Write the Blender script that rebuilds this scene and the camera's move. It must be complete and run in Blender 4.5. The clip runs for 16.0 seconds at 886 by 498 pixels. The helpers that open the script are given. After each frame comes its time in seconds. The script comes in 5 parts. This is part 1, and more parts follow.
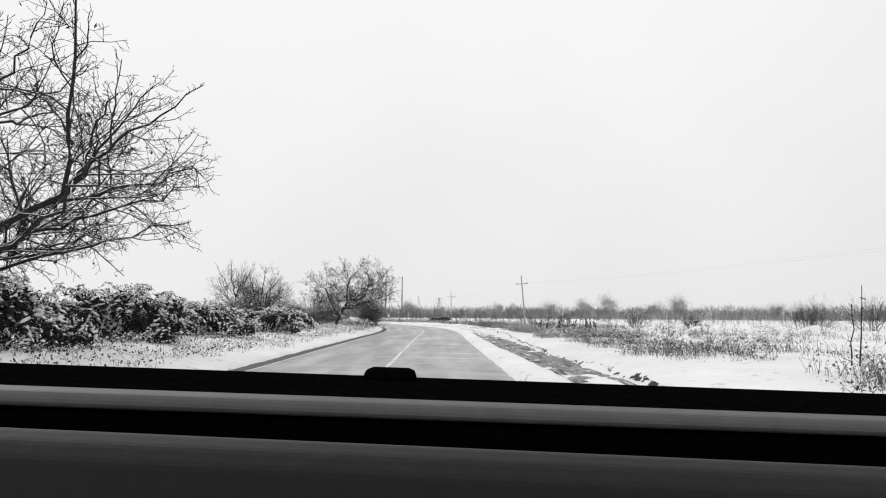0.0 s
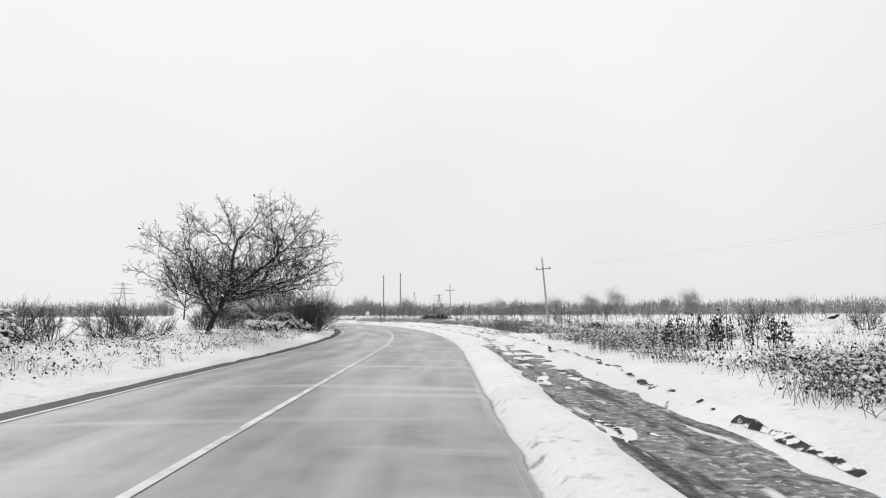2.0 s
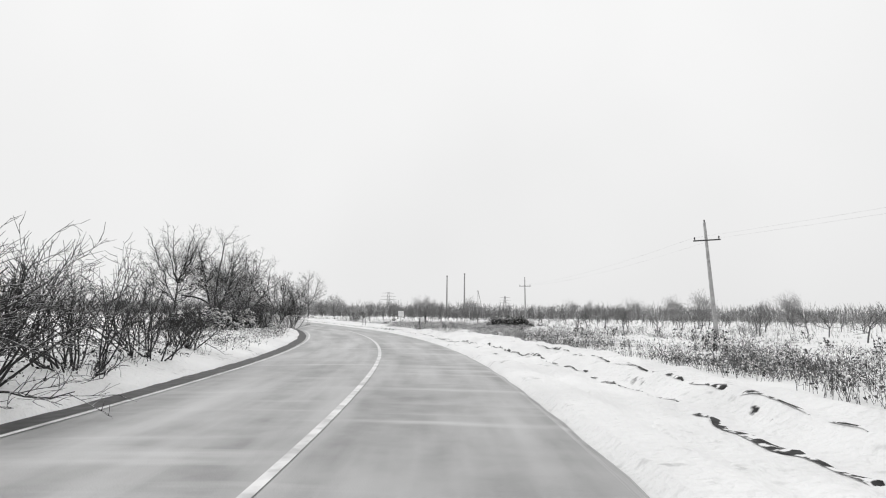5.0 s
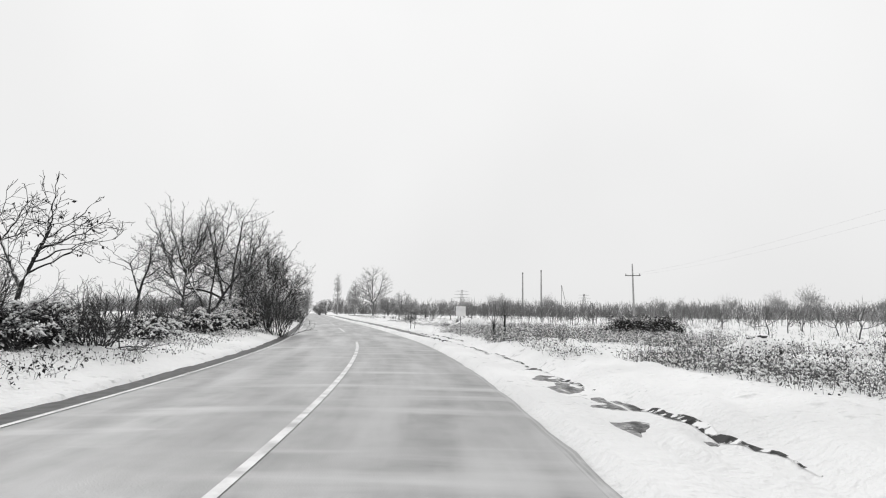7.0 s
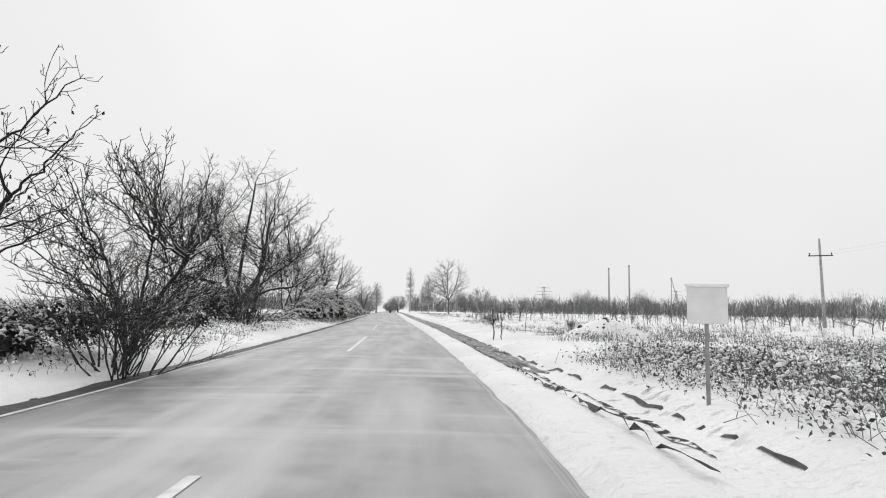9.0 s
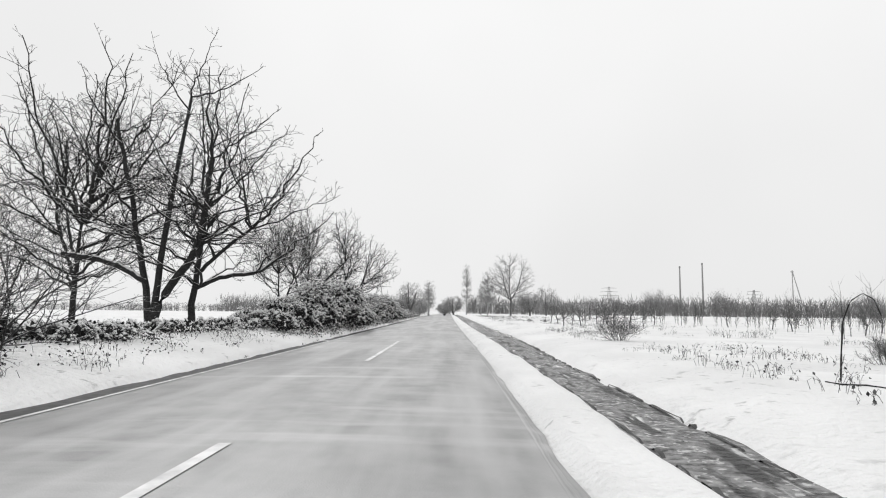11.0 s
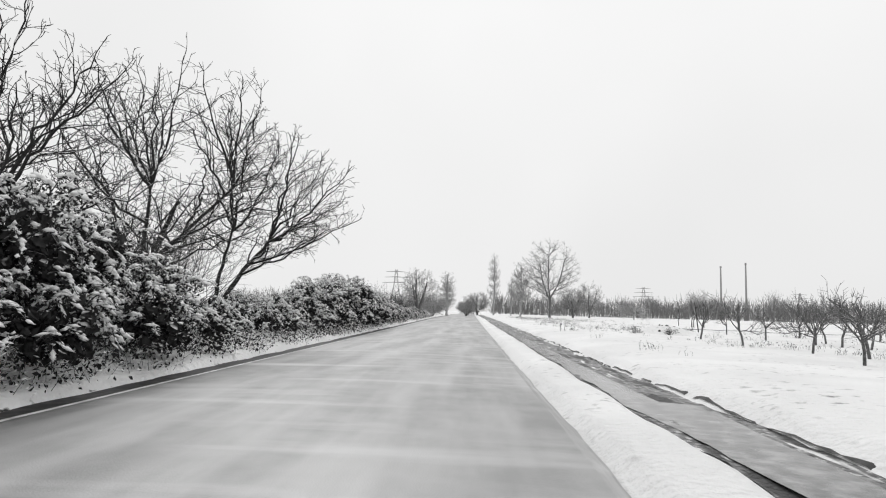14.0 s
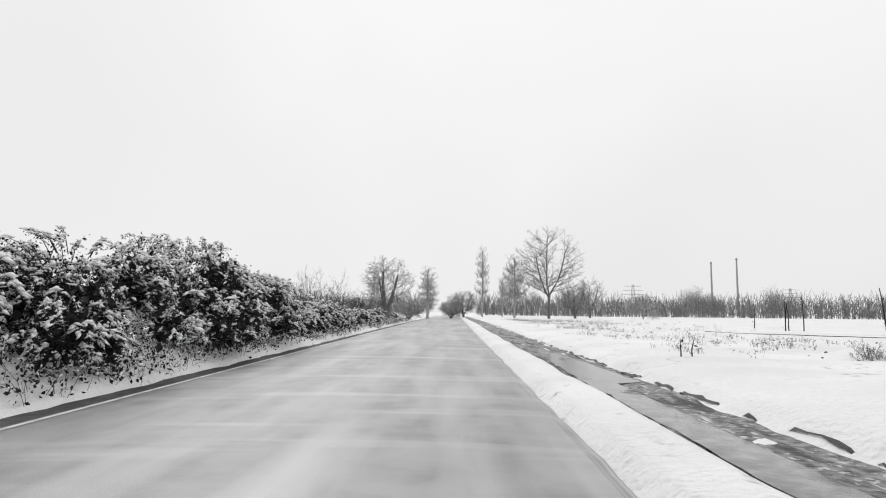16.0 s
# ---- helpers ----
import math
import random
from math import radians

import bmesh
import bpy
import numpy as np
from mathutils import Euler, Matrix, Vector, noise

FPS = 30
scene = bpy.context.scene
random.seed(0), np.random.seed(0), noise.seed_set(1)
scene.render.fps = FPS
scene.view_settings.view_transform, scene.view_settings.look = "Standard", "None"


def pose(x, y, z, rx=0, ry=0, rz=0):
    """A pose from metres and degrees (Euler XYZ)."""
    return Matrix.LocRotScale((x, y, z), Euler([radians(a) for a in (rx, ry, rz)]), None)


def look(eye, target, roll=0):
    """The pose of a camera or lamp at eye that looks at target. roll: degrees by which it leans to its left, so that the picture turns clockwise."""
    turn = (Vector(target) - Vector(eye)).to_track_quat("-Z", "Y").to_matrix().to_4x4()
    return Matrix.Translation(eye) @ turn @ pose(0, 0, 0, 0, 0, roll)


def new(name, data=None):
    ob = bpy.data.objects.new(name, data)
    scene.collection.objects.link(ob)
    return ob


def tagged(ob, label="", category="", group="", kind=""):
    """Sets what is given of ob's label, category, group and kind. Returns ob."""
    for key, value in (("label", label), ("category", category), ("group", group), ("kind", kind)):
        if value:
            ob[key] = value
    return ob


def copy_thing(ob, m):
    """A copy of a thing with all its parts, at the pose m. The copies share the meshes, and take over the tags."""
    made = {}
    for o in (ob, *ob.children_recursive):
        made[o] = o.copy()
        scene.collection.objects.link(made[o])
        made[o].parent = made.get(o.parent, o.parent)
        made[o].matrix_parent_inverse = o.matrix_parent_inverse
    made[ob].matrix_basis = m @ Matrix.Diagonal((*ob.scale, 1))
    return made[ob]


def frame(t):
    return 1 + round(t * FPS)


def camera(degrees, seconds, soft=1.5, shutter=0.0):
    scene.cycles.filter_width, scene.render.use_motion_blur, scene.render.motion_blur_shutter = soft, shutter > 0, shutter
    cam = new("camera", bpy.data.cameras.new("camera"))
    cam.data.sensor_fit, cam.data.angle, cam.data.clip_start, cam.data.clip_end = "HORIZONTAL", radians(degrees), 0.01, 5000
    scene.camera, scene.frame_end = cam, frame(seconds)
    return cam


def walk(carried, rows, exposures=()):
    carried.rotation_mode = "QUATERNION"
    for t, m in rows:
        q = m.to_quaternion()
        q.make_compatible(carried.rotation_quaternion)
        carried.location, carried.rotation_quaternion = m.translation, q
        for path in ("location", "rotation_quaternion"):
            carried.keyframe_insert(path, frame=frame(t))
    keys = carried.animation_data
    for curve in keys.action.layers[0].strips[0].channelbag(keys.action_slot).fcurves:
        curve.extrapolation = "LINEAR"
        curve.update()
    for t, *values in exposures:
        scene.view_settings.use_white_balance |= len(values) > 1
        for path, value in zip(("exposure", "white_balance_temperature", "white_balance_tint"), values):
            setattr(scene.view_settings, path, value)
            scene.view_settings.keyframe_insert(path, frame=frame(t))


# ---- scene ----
cam = camera(71.4, 16.0, soft=1.1)
PATH = [
    (0, (0.000, 0.000, 1.255), (-0.018, 9.941, 2.342), 0.39),
    (0.5, (0.051, 6.444, 1.264), (0.086, 16.382, 2.370), 0.29),
    (1, (0.157, 12.837, 1.269), (0.232, 22.786, 2.270), -0.00),
    (1.5, (0.349, 19.208, 1.275), (0.363, 29.138, 2.458), -0.35),
    (2, (0.639, 25.554, 1.244), (0.623, 35.499, 2.288), -0.32),
    (2.5, (0.769, 31.645, 1.240), (0.598, 41.589, 2.287), -0.18),
    (3, (0.727, 37.376, 1.251), (0.536, 47.306, 2.413), 0.03),
    (3.5, (0.415, 42.618, 1.253), (0.065, 52.535, 2.489), 0.60),
    (4, (-0.045, 47.456, 1.244), (-0.646, 57.378, 2.338), 0.38),
    (4.2, (-0.211, 49.378, 1.226), (-0.921, 59.298, 2.275), 0.58),
    (4.5, (-0.410, 52.319, 1.250), (-1.212, 62.231, 2.310), 0.65),
    (5, (-0.661, 57.458, 1.250), (-1.732, 67.342, 2.326), 0.76),
    (5.5, (-1.036, 62.869, 1.250), (-2.423, 72.712, 2.343), 0.87),
    (6, (-1.727, 68.450, 1.250), (-3.472, 78.234, 2.359), 0.98),
    (6.3, (-2.285, 71.830, 1.244), (-4.166, 81.587, 2.363), 1.05),
    (6.5, (-2.698, 74.079, 1.240), (-4.702, 83.829, 2.195), 0.92),
    (7, (-3.848, 79.617, 1.251), (-6.100, 89.305, 2.293), 0.71),
    (7.5, (-5.137, 84.960, 1.260), (-7.713, 94.571, 2.258), 0.83),
    (8, (-6.615, 90.174, 1.270), (-9.523, 99.702, 2.140), 1.11),
    (8.2, (-7.239, 92.234, 1.239), (-10.297, 101.703, 2.236), 0.94),
    (8.5, (-8.214, 95.316, 1.250), (-11.383, 104.748, 2.244), 0.88),
    (9, (-9.963, 100.442, 1.250), (-13.433, 109.768, 2.238), 0.79),
    (9.5, (-11.878, 105.560, 1.250), (-15.641, 114.772, 2.233), 0.70),
    (10, (-13.947, 110.667, 1.250), (-18.003, 119.755, 2.228), 0.61),
    (10.3, (-15.248, 113.721, 1.241), (-19.411, 122.761, 2.216), 0.55),
    (10.5, (-16.136, 115.746, 1.248), (-20.359, 124.747, 2.324), 0.46),
    (11, (-18.426, 120.716, 1.252), (-22.745, 129.678, 2.262), 0.58),
    (11.5, (-20.703, 125.564, 1.247), (-25.069, 134.511, 2.190), 1.00),
    (12, (-22.965, 130.323, 1.252), (-27.421, 139.212, 2.314), 1.26),
    (12.5, (-25.267, 135.054, 1.258), (-29.782, 143.925, 2.214), 1.65),
    (13, (-27.587, 139.864, 1.273), (-32.112, 148.720, 2.315), 1.25),
    (13.5, (-29.892, 144.761, 1.247), (-34.459, 153.616, 2.104), 1.62),
    (14, (-32.162, 149.435, 1.232), (-36.812, 158.233, 2.223), 1.50),
    (14.5, (-34.342, 153.973, 1.219), (-38.880, 162.840, 2.096), 1.40),
    (15, (-36.522, 158.409, 1.261), (-40.966, 167.322, 2.157), 1.34),
    (15.5, (-38.651, 162.819, 1.253), (-43.073, 171.736, 2.219), 0.65),
    (16, (-40.722, 167.212, 1.239), (-45.130, 176.130, 2.265), 0.48),
]
walk(cam, [(t, look(eye, target, roll)) for t, eye, target, roll in PATH])

# ---- light: an overcast winter sky ----
world = bpy.data.worlds.new("overcast_sky")
world.use_nodes = True
scene.world = world
wn, wl = world.node_tree.nodes, world.node_tree.links
wn.clear()
w_out = wn.new("ShaderNodeOutputWorld")
w_bg = wn.new("ShaderNodeBackground")
w_sky = wn.new("ShaderNodeTexSky")
w_sky.sky_type = 'NISHITA'
w_sky.sun_disc = False
w_sky.sun_elevation, w_sky.sun_rotation = radians(32), radians(-35)
w_bw = wn.new("ShaderNodeRGBToBW")
w_scale = wn.new("ShaderNodeMath")
w_scale.operation = 'MULTIPLY'
w_scale.inputs[1].default_value = 0.06
w_co = wn.new("ShaderNodeTexCoord")
w_noise = wn.new("ShaderNodeTexNoise")
w_noise.inputs["Scale"].default_value = 1.3
w_noise.inputs["Detail"].default_value = 3.0
w_ramp = wn.new("ShaderNodeValToRGB")
w_ramp.color_ramp.elements[0].color = (0.86, 0.86, 0.86, 1)
w_ramp.color_ramp.elements[1].color = (0.97, 0.97, 0.97, 1)
w_ramp.color_ramp.elements[0].position, w_ramp.color_ramp.elements[1].position = 0.3, 0.7
w_mix = wn.new("ShaderNodeMix")
w_mix.data_type = 'RGBA'
w_mix.inputs[0].default_value = 0.93
wl.new(w_sky.outputs[0], w_bw.inputs[0])
wl.new(w_bw.outputs[0], w_scale.inputs[0])
wl.new(w_co.outputs["Generated"], w_noise.inputs["Vector"])
wl.new(w_noise.outputs[0], w_ramp.inputs[0])
wl.new(w_scale.outputs[0], w_mix.inputs[6])
w_sep = wn.new("ShaderNodeSeparateXYZ")
w_fall = wn.new("ShaderNodeMapRange")
w_fall.inputs["From Min"].default_value, w_fall.inputs["From Max"].default_value = 0.0, 0.45
w_fall.inputs["To Min"].default_value, w_fall.inputs["To Max"].default_value = 0.90, 1.02
w_dim = wn.new("ShaderNodeVectorMath")
w_dim.operation = 'SCALE'
wl.new(w_co.outputs["Generated"], w_sep.inputs[0])
wl.new(w_sep.outputs[2], w_fall.inputs["Value"])
wl.new(w_ramp.outputs[0], w_dim.inputs[0])
wl.new(w_fall.outputs[0], w_dim.inputs["Scale"])
wl.new(w_dim.outputs[0], w_mix.inputs[7])
wl.new(w_mix.outputs[2], w_bg.inputs[0])
wl.new(w_bg.outputs[0], w_out.inputs[0])
w_bg.inputs[1].default_value = 1.0

sun_data = bpy.data.lights.new("sun", 'SUN')
sun_data.energy, sun_data.angle, sun_data.color = 0.9, radians(25), (1.0, 1.0, 1.0)
sun = new("sun", sun_data)
sun.matrix_world = look((0, 0, 80), (45, -45, 30))
scene.view_settings.exposure = 0.0


# ---- materials ----
def material(name):
    m = bpy.data.materials.new(name)
    m.use_nodes = True
    n, l = m.node_tree.nodes, m.node_tree.links
    return m, n, l, n["Principled BSDF"]


def grey(v):
    return (v, v, v, 1)


def noise_ramp(n, l, vec, scale, a, b, lo=0.35, hi=0.65, detail=4.0):
    t = n.new("ShaderNodeTexNoise")
    t.inputs["Scale"].default_value, t.inputs["Detail"].default_value = scale, detail
    if vec is not None:
        l.new(vec, t.inputs["Vector"])
    r = n.new("ShaderNodeValToRGB")
    r.color_ramp.elements[0].position, r.color_ramp.elements[1].position = lo, hi
    r.color_ramp.elements[0].color, r.color_ramp.elements[1].color = grey(a), grey(b)
    l.new(t.outputs[0], r.inputs[0])
    return r.outputs[0], t.outputs[0]


def mixed(n, l, fac, a, b):
    m = n.new("ShaderNodeMix")
    m.data_type = 'RGBA'
    for socket, v in ((m.inputs[0], fac), (m.inputs[6], a), (m.inputs[7], b)):
        if isinstance(v, (float, tuple)):
            socket.default_value = v
        else:
            l.new(v, socket)
    return m.outputs[2]


def bumped(n, l, bsdf, heights, distance=0.02, strength=0.6):
    b = n.new("ShaderNodeBump")
    b.inputs["Strength"].default_value, b.inputs["Distance"].default_value = strength, distance
    l.new(heights, b.inputs["Height"])
    l.new(b.outputs[0], bsdf.inputs["Normal"])


def position(n):
    return n.new("ShaderNodeNewGeometry").outputs["Position"]


def snow_material():
    m, n, l, b = material("snow")
    p = position(n)
    big, _ = noise_ramp(n, l, p, 0.35, 0.80, 0.90)
    soil, _ = noise_ramp(n, l, p, 4.5, 0.0, 1.0, 0.58, 0.72, 8.0)
    patch, _ = noise_ramp(n, l, p, 0.45, 0.0, 0.9, 0.48, 0.66, 3.0)
    both = n.new("ShaderNodeMath")
    both.operation = 'MULTIPLY'
    l.new(soil, both.inputs[0])
    l.new(patch, both.inputs[1])
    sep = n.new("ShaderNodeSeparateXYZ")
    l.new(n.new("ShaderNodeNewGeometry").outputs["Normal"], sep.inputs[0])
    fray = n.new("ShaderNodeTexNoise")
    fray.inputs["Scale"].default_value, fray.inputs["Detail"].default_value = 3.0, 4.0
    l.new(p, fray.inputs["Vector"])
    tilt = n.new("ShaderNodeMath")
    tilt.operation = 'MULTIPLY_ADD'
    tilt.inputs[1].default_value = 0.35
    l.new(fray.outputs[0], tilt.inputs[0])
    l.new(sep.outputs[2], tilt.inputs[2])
    # Steep bank faces go near-black: shade and bare soil put into the colour.
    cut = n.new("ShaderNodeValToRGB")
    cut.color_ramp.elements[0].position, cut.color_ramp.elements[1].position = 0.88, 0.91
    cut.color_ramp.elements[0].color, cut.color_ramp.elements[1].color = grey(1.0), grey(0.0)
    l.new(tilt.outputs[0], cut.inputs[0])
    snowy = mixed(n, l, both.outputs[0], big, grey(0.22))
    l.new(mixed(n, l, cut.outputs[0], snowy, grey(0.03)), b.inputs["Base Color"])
    b.inputs["Roughness"].default_value = 0.75
    b.inputs["Specular IOR Level"].default_value = 0.15
    _, h = noise_ramp(n, l, p, 9.0, 0, 1, 0.3, 0.7, 6.0)
    bumped(n, l, b, h, 0.10, 0.7)
    return m


def asphalt_material():
    m, n, l, b = material("wet_asphalt")
    uv = n.new("ShaderNodeUVMap").outputs[0]
    st = n.new("ShaderNodeMapping")
    st.inputs["Scale"].default_value = (1.0, 0.12, 1.0)
    l.new(uv, st.inputs["Vector"])
    p = position(n)
    base, _ = noise_ramp(n, l, p, 1.7, 0.20, 0.30)
    along, _ = noise_ramp(n, l, st.outputs[0], 1.4, 0.0, 1.0, 0.42, 0.72, 5.0)
    # Pale streaks across the road: slush and wet reflections, both put into the colour.
    cross = n.new("ShaderNodeMapping")
    cross.inputs["Scale"].default_value = (0.16, 1.1, 1.0)
    l.new(uv, cross.inputs["Vector"])
    slush, _ = noise_ramp(n, l, cross.outputs[0], 1.1, 0.0, 0.75, 0.54, 0.72, 5.0)
    dusted = mixed(n, l, along, base, grey(0.44))
    l.new(mixed(n, l, slush, dusted, grey(0.55)), b.inputs["Base Color"])
    rough, _ = noise_ramp(n, l, st.outputs[0], 0.9, 0.28, 0.5)
    l.new(rough, b.inputs["Roughness"])
    b.inputs["Specular IOR Level"].default_value = 0.6
    _, h = noise_ramp(n, l, p, 60.0, 0, 1, 0.3, 0.7, 3.0)
    bumped(n, l, b, h, 0.006, 0.5)
    return m


def paint_material():
    m, n, l, b = material("worn_road_paint")
    p = position(n)
    c, _ = noise_ramp(n, l, p, 3.0, 0.42, 0.8, 0.3, 0.6, 6.0)
    l.new(c, b.inputs["Base Color"])
    b.inputs["Roughness"].default_value = 0.5
    return m


def mud_material():
    m, n, l, b = material("wet_mud")
    p = position(n)
    uv = n.new("ShaderNodeUVMap").outputs[0]
    st = n.new("ShaderNodeMapping")
    st.inputs["Scale"].default_value = (3.2, 0.42, 1.0)
    l.new(uv, st.inputs["Vector"])
    c, _ = noise_ramp(n, l, p, 8.0, 0.06, 0.30, 0.36, 0.64, 9.0)
    dark, _ = noise_ramp(n, l, st.outputs[0], 1.0, 1.0, 0.0, 0.40, 0.47, 5.0)
    white, _ = noise_ramp(n, l, st.outputs[0], 1.35, 0.0, 0.95, 0.62, 0.68, 8.0)
    flecks, _ = noise_ramp(n, l, p, 11.0, 0.0, 0.9, 0.58, 0.64, 5.0)
    ruts = mixed(n, l, dark, mixed(n, l, flecks, c, grey(0.6)), grey(0.022))
    l.new(mixed(n, l, white, ruts, grey(0.82)), b.inputs["Base Color"])
    b.inputs["Roughness"].default_value = 0.5
    b.inputs["Specular IOR Level"].default_value = 0.3
    _, h = noise_ramp(n, l, p, 7.0, 0, 1, 0.3, 0.7, 8.0)
    bumped(n, l, b, h, 0.12, 0.9)
    return m


def puddle_material():
    m, n, l, b = material("puddle_ice")
    p = position(n)
    c, _ = noise_ramp(n, l, p, 4.5, 0.05, 0.26, 0.36, 0.66, 8.0)
    l.new(c, b.inputs["Base Color"])
    b.inputs["Roughness"].default_value = 0.14
    _, h = noise_ramp(n, l, p, 12.0, 0, 1)
    bumped(n, l, b, h, 0.006, 0.35)
    return m


def snowed_material(name, dark, light, lo, hi, snow=0.85, scale=6.0, rough=0.8):
    """A dark surface on whose upward faces snow lies, in patches."""
    m, n, l, b = material(name)
    g = n.new("ShaderNodeNewGeometry")
    c, _ = noise_ramp(n, l, g.outputs["Position"], scale * 3, dark, light)
    sep = n.new("ShaderNodeSeparateXYZ")
    l.new(g.outputs["Normal"], sep.inputs[0])
    t = n.new("ShaderNodeTexNoise")
    t.inputs["Scale"].default_value, t.inputs["Detail"].default_value = scale, 3.0
    l.new(g.outputs["Position"], t.inputs["Vector"])
    add = n.new("ShaderNodeMath")
    add.operation = 'ADD'
    l.new(sep.outputs[2], add.inputs[0])
    l.new(t.outputs[0], add.inputs[1])
    r = n.new("ShaderNodeValToRGB")
    half = n.new("ShaderNodeMath")
    half.operation = 'MULTIPLY'
    half.inputs[1].default_value = 0.5
    l.new(add.outputs[0], half.inputs[0])
    l.new(half.outputs[0], r.inputs[0])
    r.color_ramp.elements[0].position, r.color_ramp.elements[1].position = lo, hi
    l.new(mixed(n, l, r.outputs[0], c, grey(snow)), b.inputs["Base Color"])
    b.inputs["Roughness"].default_value = rough
    b.inputs["Specular IOR Level"].default_value = 0.2
    return m


def plain_material(name, a, b_, scale=8.0, rough=0.7, metal=0.0):
    m, n, l, b = material(name)
    tc = n.new("ShaderNodeTexCoord")
    c, h = noise_ramp(n, l, tc.outputs["Object"], scale, a, b_)
    l.new(c, b.inputs["Base Color"])
    b.inputs["Roughness"].default_value, b.inputs["Metallic"].default_value = rough, metal
    bumped(n, l, b, h, 0.004, 0.3)
    if name == "black_plastic":
        b.inputs["Specular IOR Level"].default_value = 0.0
    return m


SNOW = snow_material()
ASPHALT = asphalt_material()
PAINT = paint_material()
MUD = mud_material()
SOIL = plain_material("bare_soil", 0.015, 0.06, 5.0, 0.7)
def rut_material():
    m, n, l, b = material("snowy_rut")
    p = position(n)
    c, h = noise_ramp(n, l, p, 6.0, 0.015, 0.06)
    s, _ = noise_ramp(n, l, p, 5.5, 0.0, 1.0, 0.50, 0.56, 7.0)
    l.new(mixed(n, l, s, c, grey(0.84)), b.inputs["Base Color"])
    b.inputs["Roughness"].default_value = 0.75
    b.inputs["Specular IOR Level"].default_value = 0.2
    bumped(n, l, b, h, 0.03, 0.6)
    return m


RUT = rut_material()
PUDDLE = puddle_material()
BARK = snowed_material("snowy_bark", 0.016, 0.045, 0.49, 0.56)
TWIG = snowed_material("twigs", 0.012, 0.034, 0.68, 0.82)
SHRUB = snowed_material("shrub_twigs", 0.022, 0.075, 0.60, 0.76)
LEAF = snowed_material("snowy_leaves", 0.014, 0.045, 0.63, 0.74, 0.88, 4.0)
DEADLEAF = snowed_material("dead_leaves", 0.02, 0.06, 0.58, 0.74)
GRASS = snowed_material("dry_grass", 0.03, 0.24, 0.60, 0.78, 0.8, 2.0)
# Far twigs, bark and scrub: distance haze put into paler base colours.
HAZETWIG = snowed_material("hazed_far_twigs", 0.30, 0.44, 0.60, 0.85)
HAZEBARK = snowed_material("hazed_far_bark", 0.10, 0.2, 0.60, 0.85)
HAZEBELT = snowed_material("hazed_scrub_twigs", 0.16, 0.25, 0.66, 0.9, 0.5)
CLUMP = plain_material("snow_clump", 0.82, 0.90, 12.0, 0.8)
CONCRETE = plain_material("pole_concrete", 0.28, 0.42, 6.0, 0.85)
STEEL = plain_material("weathered_steel", 0.24, 0.36, 5.0, 0.6, 0.4)
DARKSTEEL = plain_material("dark_steel", 0.05, 0.09, 9.0, 0.5, 0.5)
SIGNWHITE = plain_material("sign_enamel", 0.72, 0.82, 5.0, 0.4)
WIRE = plain_material("wire", 0.25, 0.35, 2.0, 0.5)
PLASTIC = plain_material("black_plastic", 0.0015, 0.003, 60.0, 0.9)
PANEL = plain_material("dark_panel", 0.0025, 0.0045, 60.0, 0.8)
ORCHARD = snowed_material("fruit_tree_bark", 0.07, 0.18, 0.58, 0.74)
TRIM = plain_material("satin_trim", 0.085, 0.10, 40.0, 0.7)


# ---- building helpers ----
def np_mesh(name, verts, quads, mat=None):
    """A mesh from arrays of places and of quads (a quad that repeats its last corner is a triangle)."""
    verts, quads = np.asarray(verts, float).reshape(-1, 3), np.asarray(quads, int).reshape(-1, 4)
    me = bpy.data.meshes.new(name)
    me.vertices.add(len(verts))
    me.vertices.foreach_set("co", verts.ravel())
    me.loops.add(quads.size)
    me.loops.foreach_set("vertex_index", quads.ravel())
    me.polygons.add(len(quads))
    me.polygons.foreach_set("loop_start", np.arange(0, quads.size, 4))
    me.update(calc_edges=True)
    if mat:
        me.materials.append(mat)
    return me


def bm_mesh(name, bm, mat=None, smooth=False):
    me = bpy.data.meshes.new(name)
    bm.normal_update()
    bm.to_mesh(me)
    bm.free()
    if mat:
        me.materials.append(mat)
    if smooth:
        me.polygons.foreach_set("use_smooth", [True] * len(me.polygons))
    return me


def part(name, me, parent, label=""):
    ob = new(name, me)
    ob.parent = parent
    if label:
        ob["label"] = label
    return ob


def smooth(me):
    me.polygons.foreach_set("use_smooth", [True] * len(me.polygons))
    return me


